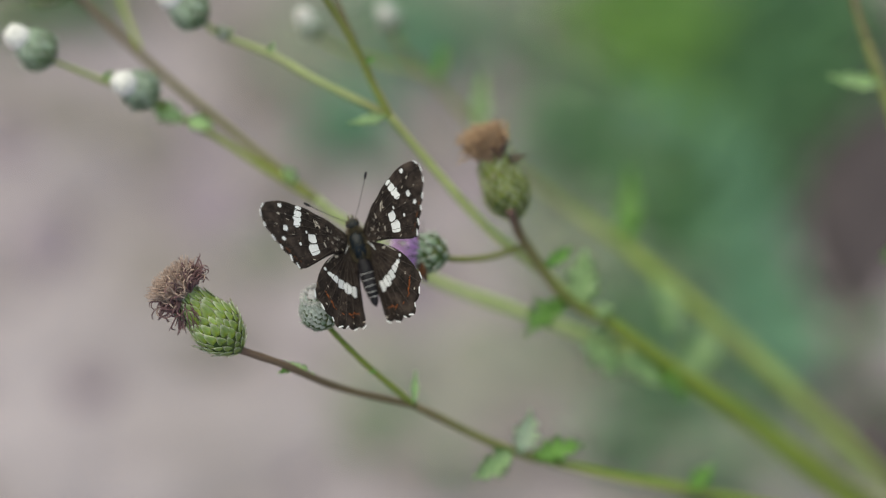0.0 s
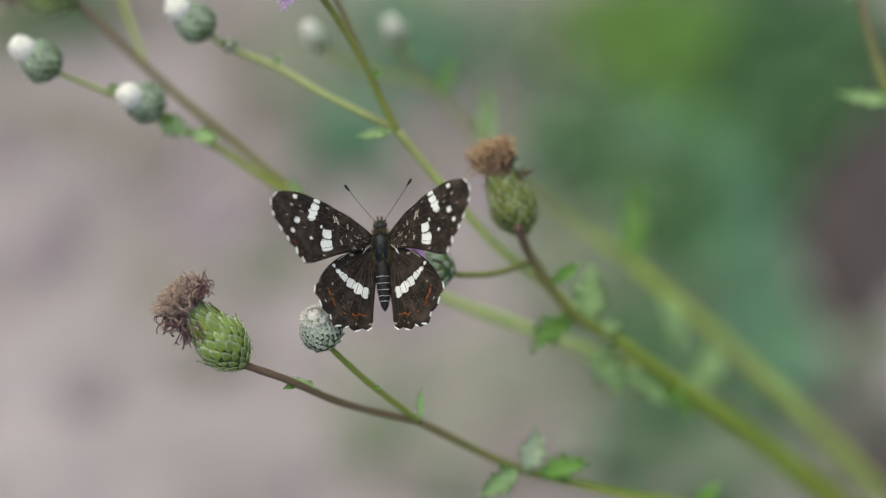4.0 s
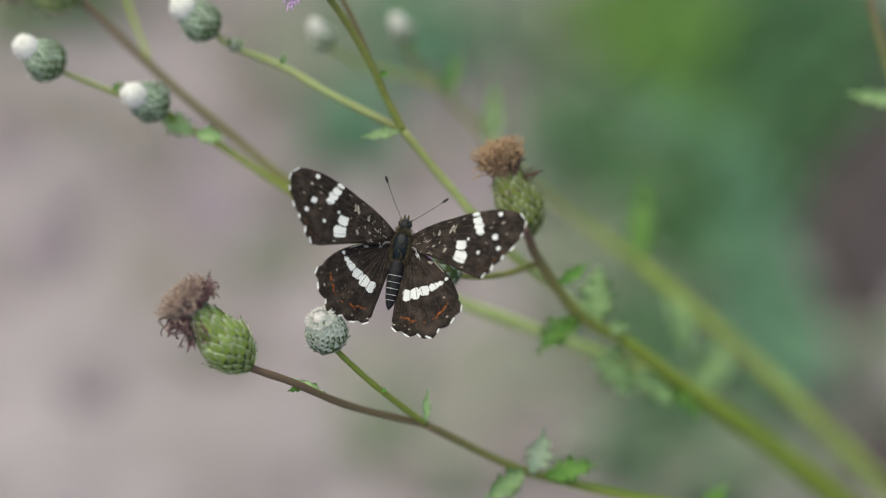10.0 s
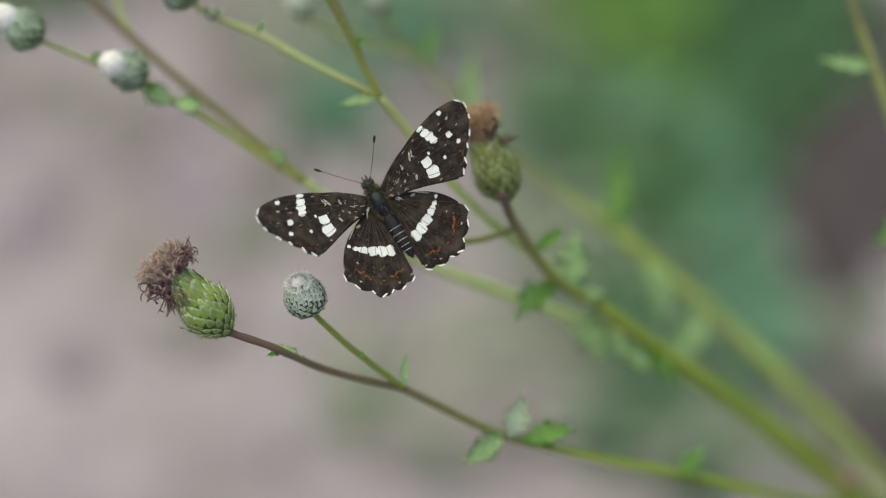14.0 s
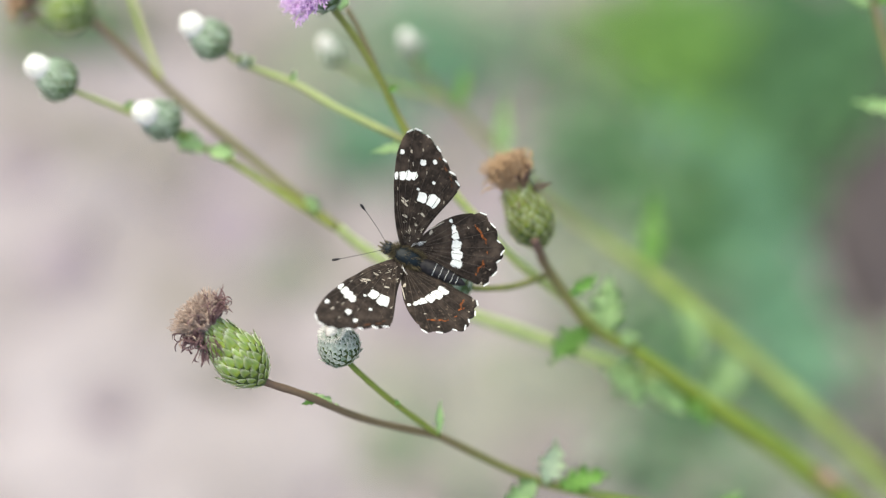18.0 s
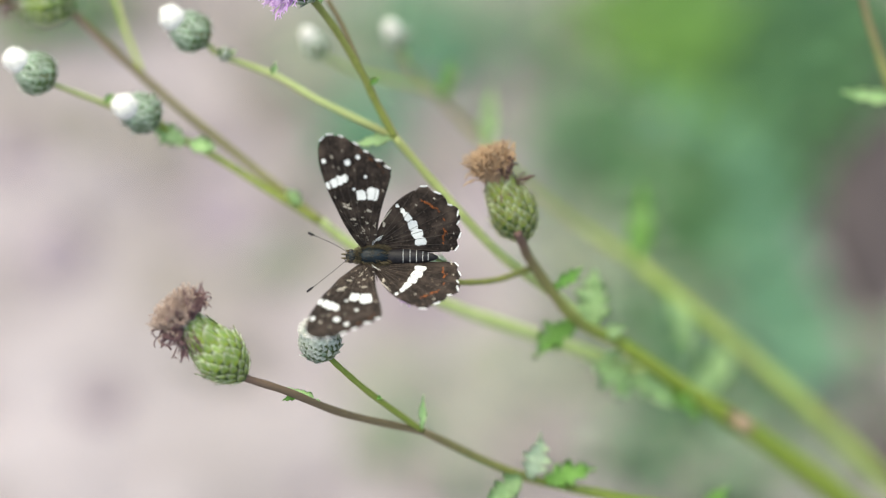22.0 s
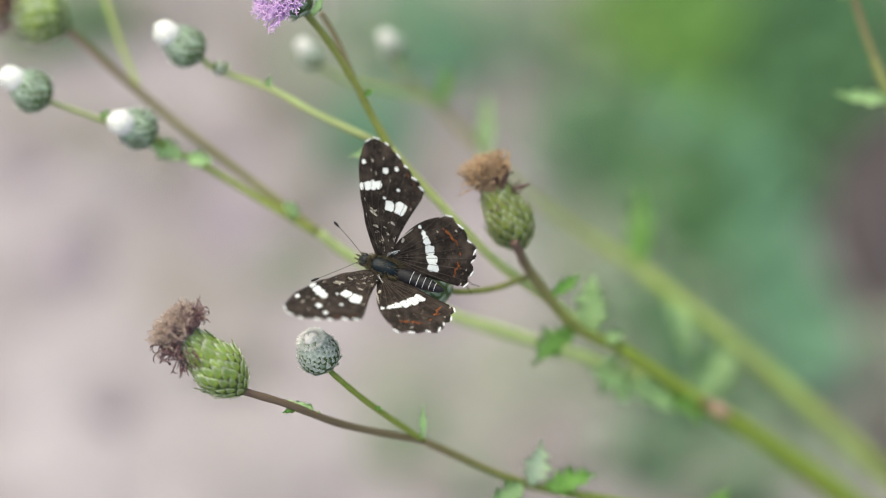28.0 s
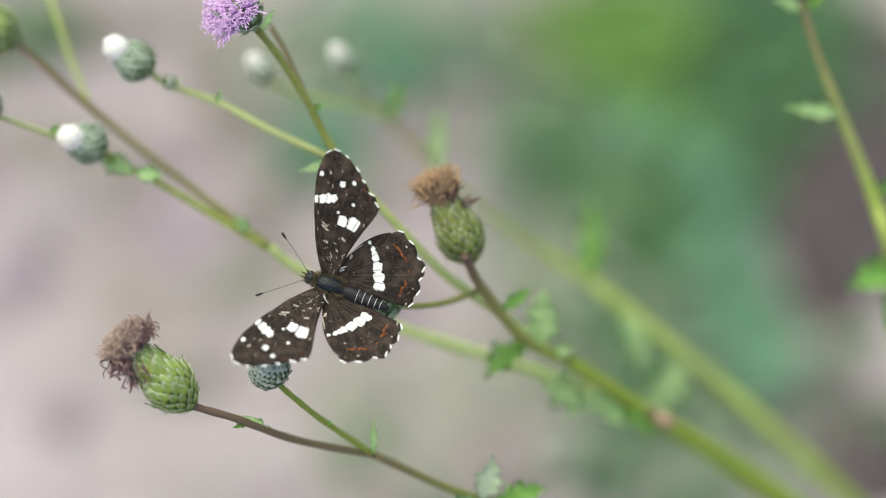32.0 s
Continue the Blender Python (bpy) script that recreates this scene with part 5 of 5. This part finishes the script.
# ---- what moves ----
def motions():
    # seconds, place, heading, lean and pitch of the butterfly, then raise and sweep of its left and right forewing and hindwing
    rows = [
        (0, -11.3, -3.3, 16.6, 0.5, -4.6, 53.1, 19.4, 54.4, 18.6, 50.1, 6.6, 47.4, -2.4),
        (0.5, -11.1, -3.3, 18, -0.3, -5.7, 52.1, 17, 53.7, 16.5, 47.5, 4, 43.9, -0.8),
        (1, -9.6, -3.1, 19, 2.5, 3.1, 54.7, 19.1, 56.1, 18.7, 53, 6.8, 49.2, 1.3),
        (1.5, -9.3, -2.7, 3, -3.7, -1.9, 50.5, 13.8, 51.4, 13.2, 43, 1.5, 41.9, -1.9),
        (2, -8.9, -1.3, 7.4, -1.2, -6.3, 36.6, 16.3, 37.8, 17, 31.2, 4.9, 29.2, 1.3),
        (2.5, -8.8, -1.1, 6.4, -3.9, -8.7, 46.6, 15.4, 47.7, 15.1, 40.5, 3.8, 39.2, -0.4),
        (3, -9, -1.3, 6.2, -5, -8.1, 49.7, 15.4, 50.8, 15.9, 42.2, 2.9, 41, 0.5),
        (3.5, -8.9, -1.4, 5.3, -4.4, -7.3, 43.5, 15.4, 44.4, 15.8, 35.8, 3.5, 35, 0.7),
        (5.5, -7.8, -0.6, -5.7, -6.1, -6.3, 48.1, 18.1, 49.9, 15.8, 42.6, 4.8, 40.1, -3.7),
        (6, -7.1, -1.3, -16.6, -4.4, -4, 34.4, 16.6, 35.3, 15.8, 26.4, 5.3, 25.7, -2.3),
        (6.5, -7.1, -0.8, -16.8, -6.6, -4.2, 37.5, 17.1, 38.5, 16.4, 29.3, 6, 29, -1.5),
        (7, -7.5, -0.5, -11.2, -7.9, -8, 50.9, 18.5, 52.4, 16.9, 45.2, 6.9, 44.1, -2.1),
        (7.5, -7, -0.5, -15.9, -6.4, -2.9, 29.5, 16, 30.2, 17.2, 20.4, 5.7, 20.3, -1.5),
        (8, -7.3, -0.6, -11.3, -6.5, -2.4, 39.8, 18.3, 41.1, 17.5, 32.2, 6.3, 30.9, -2.3),
        (8.5, -7.1, -0.8, -14.3, -6.2, -3.7, 43.4, 17.3, 44.9, 16.8, 36.9, 5.2, 35.5, -2.7),
        (9, -6.7, -1.1, -14.9, -3.5, -3.4, 40.7, 18.4, 42.7, 15.3, 36.4, 7, 34.3, -3.6),
        (9.5, -6.6, -1.2, -15, -3.7, -2, 32.3, 17, 33.2, 16.4, 23.7, 5.2, 22.8, -1.8),
        (10, -6.8, -0.8, -10.3, -1.5, -3, 28.9, 17.1, 29.6, 16, 20, 5.5, 18.7, -1.8),
        (10.5, -6.7, -0.5, -11.4, -1.5, -4.2, 28.2, 15.7, 29.2, 16.1, 19.5, 4.5, 18, -2.4),
        (11, -7.1, -0.3, -8.2, -2.5, -0.2, 21.3, 11.4, 21.9, 9.8, 10.6, 3.4, 9.8, -2.6),
        (11.5, -7.5, -0, 12.6, -2, -0.6, 22.7, 10.6, 23.1, 8.9, 12, -1.2, 11.7, -2.4),
        (12, -8.3, -0.8, 29, 7.5, -8.4, 28.4, 13.2, 30.7, 14.3, 24.4, 0.4, 17.8, 1.1),
        (12.5, -8.6, -1.1, 21.7, 0.9, -3.6, 24.9, 12.4, 25.4, 15, 14.4, -1.3, 13, -0.8),
        (13, -7.6, -0.8, 25.7, 0.1, 1, 20.7, 13.7, 21.6, 14.1, 9.2, -2.1, 7.5, -2.8),
        (13.5, -6.8, 0.5, 34.3, 0.7, -2.7, 26.4, 14.8, 27.1, 11.1, 16.7, -1.2, 14.9, -4.1),
        (14, -6.7, 0.4, 32.1, 4.6, -3.8, 30.5, 16.9, 31.1, 12.2, 22, -0.3, 19.4, -3.3),
        (14.5, -6.5, 0.5, 34.5, 5.2, -3.3, 32.2, 17.4, 32.9, 10.5, 24.4, -0.5, 21.6, -4.7),
        (16.5, -7.7, -0.5, 63.5, 4.2, -2.1, 33.6, 15.8, 34.1, 15.1, 25.5, -1.3, 23.5, -2.1),
        (17, -7.6, -0.5, 62.8, 1, -0.8, 32.5, 15.2, 33.3, 15.5, 24.6, -1.7, 23, -1.4),
        (17.5, -7.7, -0.5, 63.8, -4.8, 1.3, 36.2, 15.2, 37.1, 13.6, 28.3, -2.3, 27.9, -1.9),
        (18, -7.6, -0.6, 64.9, 9.3, -0.1, 36.2, 19, 37.9, 16.6, 31.7, 0.9, 26.1, -2.1),
        (18.5, -7.5, -0.5, 64.3, -0.3, -0.4, 34.7, 15.3, 35.6, 14.4, 27, -1.5, 25.5, -1.8),
        (19, -7.8, -0.3, 67.3, -0.3, -0.4, 36.8, 15.7, 37.7, 14.6, 29.7, -1.5, 28, -2),
        (19.5, -8.8, -2, 80.5, 11.6, -0.4, 36.6, 15.9, 36.1, 15, 29.1, -2, 27.3, -1.9),
        (20, -8.5, -2.7, 94.2, 9.8, -2, 33.1, 14.8, 32.3, 16.6, 23.9, -3.6, 23.1, -1.2),
        (20.5, -9, -2.7, 91.1, 12.2, -1.6, 35.2, 18, 34.5, 16.9, 26.9, -3.2, 25.2, -1.2),
        (21, -9.2, -1.9, 88.9, 11.6, -1.4, 36.4, 19.2, 35.7, 16, 28.9, -3.1, 27.5, -1.6),
        (21.5, -9.6, -1.4, 87.8, 5.9, 1.8, 36.6, 22.3, 36.7, 14.7, 30.7, -1.4, 29.3, -2.5),
        (22, -9.9, -1.4, 89.3, 12.4, -0.8, 41.6, 20.8, 40.8, 16.1, 35.2, -2.8, 33.7, -2.1),
        (22.2, -9, -2.3, 90.5, 12, -1.3, 45.3, 16.5, 42.2, 23.3, 38.7, -9.3, 35.1, 0.8),
        (22.4, -9.6, -2.1, 94.3, 20.7, -1.7, 49.8, 24.9, 49, 18.7, 42.9, -5.1, 42.1, -1),
        (22.5, -9.6, -2, 96.5, 22.7, -2, 55.9, 27.6, 54, 20.4, 49.1, -3.6, 47.3, -0.3),
        (22.6, -10.1, -1.5, 95.5, 20.1, -2, 51.8, 27, 51.7, 21.7, 44.9, -3.1, 44.8, 0.4),
        (22.8, -10.1, -2, 99.4, 14.3, -1.9, 48, 25.7, 44.9, 15.6, 41.2, -2.1, 37.4, -1.5),
        (23, -9.6, -1.7, 99.3, 16.6, -1.8, 46.3, 23.3, 45.3, 14.7, 39.6, -2.5, 37.4, -1.3),
        (23.5, -8.9, -1.9, 99.4, 14, -0.5, 42.2, 16.7, 40.8, 16.8, 33.7, -3.3, 32.7, -0.3),
        (24, -8.2, -1.7, 98.8, 17.8, 0.9, 43.3, 18.4, 41.5, 17.8, 34.9, -3.7, 33.5, -0.3),
        (24.5, -8, -1.6, 97.5, 9.8, 1, 38.8, 16.4, 37.6, 17.1, 30.3, -2.5, 30.1, 0.6),
        (25, -7.9, -1.8, 97.7, 10.3, 2.3, 38.2, 17.5, 36.3, 17.8, 31.6, -5.3, 31.7, 0.8),
        (25.5, -8.4, -2, 99.4, 6.2, 0.3, 36.8, 16.1, 36.3, 15.3, 28.3, -2.3, 27.8, 0.6),
        (26, -8.6, -1.9, 98.4, 9.2, -0.6, 38.2, 17.3, 37.5, 15.3, 30.1, -2.5, 29.1, 0.4),
        (26.2, -9.3, -1.5, 95.9, 11.5, -1.5, 39.6, 14.4, 38.9, 17.2, 31.7, -6.7, 31.1, 1.2),
        (26.4, -10.1, -1.7, 88.7, 16.8, -2.3, 51, 21.3, 48.6, 20.7, 43.7, -4.3, 41.9, 2.7),
        (26.5, -9.1, -1.9, 90.7, 16.6, -2.8, 49.4, 23.4, 47.8, 19.4, 42.2, -2.3, 41.3, 2.3),
        (28.5, -7.7, -0.6, 61.2, 10, -5, 40.9, 19.7, 40, 15.3, 32.8, 3.9, 32.2, 0.1),
        (28.7, -8.2, -0.3, 65.5, 5.9, -4.5, 33.5, 18.4, 35.1, 10.9, 25.9, 1.7, 26.9, -1.6),
        (29, -8.4, -1, 66.9, 11.5, -3.8, 46.2, 22, 45.5, 18.6, 40.4, 5.1, 37.7, 1.6),
        (29.5, -9.2, -0.3, 55.3, 6.7, -8.1, 39.6, 19.8, 39.3, 16.3, 31.9, 3.3, 30.9, 1.1),
        (30, -9.1, -0.4, 43.9, 2.4, -12.7, 46.2, 19.7, 45.3, 19.5, 40.2, 3.6, 40.7, 5),
        (30.5, -8.6, 0.1, 21, -4.8, -11.3, 38.7, 16.1, 37.8, 17.8, 28.9, 2.2, 32.1, 2.9),
        (31, -7.2, -1.3, 38.3, 8.4, 5.4, 28.3, 17.8, 28.3, 18.7, 21.2, -0.4, 18, 0.8),
        (31.5, -8.1, -1.4, 51.6, 6.1, -6.9, 33.1, 17.2, 33.7, 14.6, 25.5, 0.6, 22.5, -0.2),
        (31.8, -8.8, -1.2, 65.4, 10.2, -7.5, 29.3, 23.3, 29.6, 15.1, 22.1, 6.8, 17.3, 0.1),
        (32, -8.4, -1.8, 66, 10.7, -7.9, 30.3, 17.3, 31.4, 12.8, 23.5, 1, 18.6, -0.7),
    ]
    walk(butterfly, [(row[0], easel(row[1], row[2], 6, row[5], row[4], row[3])) for row in rows])
    for side, s, k in (("left", -1, 0), ("right", 1, 2)):
        fore, hind = wings[side]
        walk(fore, [(row[0], pose(0.0013 * s, 0.001, 0.0009, 0, -row[6 + k] * s, 0) @ pose(0, 0, 0, 0, 0, (row[7 + k] - 15) * s)) for row in rows])
        walk(hind, [(row[0], pose(0.0013 * s, 0.0006, 0.00055, 0, -row[10 + k] * s, 0) @ pose(0, 0, 0, 0, 0, row[11 + k] * s)) for row in rows])
    # swing and raise of the antennae
    for s, turns in ((-1, [(0, 52, 28), (0.5, 50, 26), (1, 42, 12), (1.8, 42, 20), (2.0, 50, 82), (2.2, 60, 78), (2.5, 42, 34), (3, 39, 35), (6, 33, 23), (8, 39, 26), (9, 35, 15), (10, 32, 31), (11, 41, 20), (12, 55, 13), (13, 45, 12), (14, 44, 15), (17, 41, 6), (18, 38, 3), (19, 38, 8), (20, 43, 2), (22, 41, 6), (24, 41, 2), (25, 42, 0), (29, 48, 19), (30, 40, 35), (31, 37, 3), (32, 43, 10)]),
                     (1, [(0, 31, 24), (0.5, 31, 24), (1, 31, 17), (1.8, 40, 20), (2.0, 75, 72), (2.2, 58, 52), (2.5, 38, 22), (3, 36, 17), (6, 48, 14), (8, 40, 14), (9, 37, 11), (10, 50, 32), (11, 38, 19), (12, 30, 32), (13, 33, 19), (14, 38, 40), (17, 33, 32), (18, 27, 34), (19, 30, 30), (20, 26, 29), (22, 18, 41), (23, 10, 43), (24, 12, 29), (25, 8, 42), (29, 42, 49), (30, 57, 34), (31, 35, 20), (32, 33, 40)])):
        walk(feelers[s], [(t, pose(0.00035 * s, 0.0004, 0.0005, 0, 0, -a * s) @ pose(0, 0, 0, e)) for t, a, e in turns])
    # the grey bud stands pressed aside at first
    fork = spot(-2.5, -28.4, -7) - Vector((0.135, 0.02, 0.0))
    for ob in (bud, bud_stalk):
        rest = ob.matrix_basis.copy()
        walk(ob, [(t, Matrix.Translation(fork) @ Matrix.Rotation(radians(-a), 4, axis(0, 0, 1)) @ Matrix.Translation(-fork) @ rest) for t, a in [(0, 3.0), (0.5, 3.4), (0.9, 0.6), (1.2, 0.0), (32, 0.0)]])
    walk(resting, [(t, easel(x, y, z, 0, 60, turn)) for t, x, y, z, turn in [
        (0, -1.8, -5.2, 0.2, 10), (1, -2.6, -4.6, 0.2, 10), (3, -3.4, -4.4, 0.0, 10), (5.5, -2.6, -4.8, 0.2, 8), (6.2, -1.8, -5.4, 0.2, 8), (7, -0.2, -7.6, 0.8, 2), (8, 1.0, -6.8, 0.8, -20), (9, 0.9, -5.7, 0.8, -10), (10, -1.5, -4.2, 0.2, -10),
        (14.5, -3.0, -2.6, -0.5, -10), (16.5, -4.2, -1.8, -1.2, -10), (26.5, -4.2, -1.8, -1.2, -30), (28.5, 3.6, -0.8, 0.4, -150), (28.7, 3.4, -1.4, 0.4, -150), (28.9, -1.0, -1.6, -0.2, -140), (29.1, -1.0, -1.9, -0.2, -130), (29.5, 2.8, -2.9, 0.4, -120), (30, 2.3, -3.2, 0.4, -110), (30.5, 1.8, -2.8, 0.4, -100), (31, 0.0, -2.8, 0.3, -90), (32, -1.0, -3.0, 0.2, -80)]])
    fly = [(0, 90, -59.5, -98, 50, 0), (24.6, 90, -59.5, -98, 50, 0), (25.1, 95, -35, 10, 60, 0), (25.3, 69.8, -17.7, 12, 62, 0), (25.4, 54.1, -11, 12, 64, 0), (25.5, 36.4, -4.3, 11, 60, 0), (25.6, 21.9, -1.6, 10, 45, 0), (25.7, 16.4, 4.3, 9, 55, 0),
           (25.8, 14.5, 12.2, 4, 78, 0), (25.9, 12.3, 9.1, 0.6, 62, -20), (26.0, 11.7, 9.9, 0.1, 50, -45), (26.1, 10.7, 10.3, -0.2, 42, -50), (26.2, 10.3, 10.2, -0.2, 50, -48), (26.3, 9.5, 9.7, -0.2, 82, -38), (26.4, 8.7, 9.0, -0.2, 100, -18), (26.5, 8.6, 8.4, -0.2, 105, -8), (26.9, 8.3, 8.3, -0.2, 100, 0),
           (27.1, 16, 6, 14, 30, 0), (27.5, 50, -20, 0, -20, 0), (28.1, 90, -59.5, -98, 20, 0), (32, 90, -59.5, -98, 20, 0)]
    walk(flier, [(t, easel(x, y, z, 0, 0, turn) @ pose(0, 0, 0, tilt, 0, 0)) for t, x, y, z, turn, tilt in fly])
    spread = [(0, 0), (24.6, 0), (25.0, 1), (25.2, 0.75), (25.3, 1), (25.4, 0.7), (25.5, 1), (25.6, 0.75), (25.7, 1), (25.8, 0.8), (25.9, 0.4), (26.05, 0.05), (26.2, 0), (26.9, 0), (27.1, 1), (27.9, 1), (28.2, 0), (32, 0)]
    for s in (-1, 1):
        walk(flaps["case", s], [(t, pose(0.0001 * s * BEETLE, 0.0018 * BEETLE, 0.00035 * BEETLE) @ pose(0, 0, 0, -58 * k, 0, 34 * k * s)) for t, k in spread])
        walk(flaps["gauze", s], [(t, pose(0.0002 * s * BEETLE, 0.0014 * BEETLE, 0.0003 * BEETLE, 0, 0, 180 - 3 * s + 82 * k * s) @ Matrix.Scale(0.82, 4)) for t, k in spread])
    walk(snail, [(t, easel(x, y, z) @ pose(0, 0, 0, 38, 0, 52)) for t, x, y, z in [
        (0, 79, -50.5, -80), (13.5, 73.8, -45.8, -73.2), (14.5, 73, -45.0, -72), (16.5, 67.3, -41, -65.2), (17.5, 63.8, -38.4, -62), (19, 60.9, -36.6, -59.3), (20, 56.8, -34.0, -55.5), (21, 52.5, -31, -51.7),
        (22, 49.1, -28.8, -48.4), (23, 47, -27.4, -46.4), (24, 45.8, -26.6, -45.2), (26, 45.3, -26.3, -44.7), (28.5, 44.6, -25.8, -44), (32, 43.6, -25.2, -43)]])


motions()
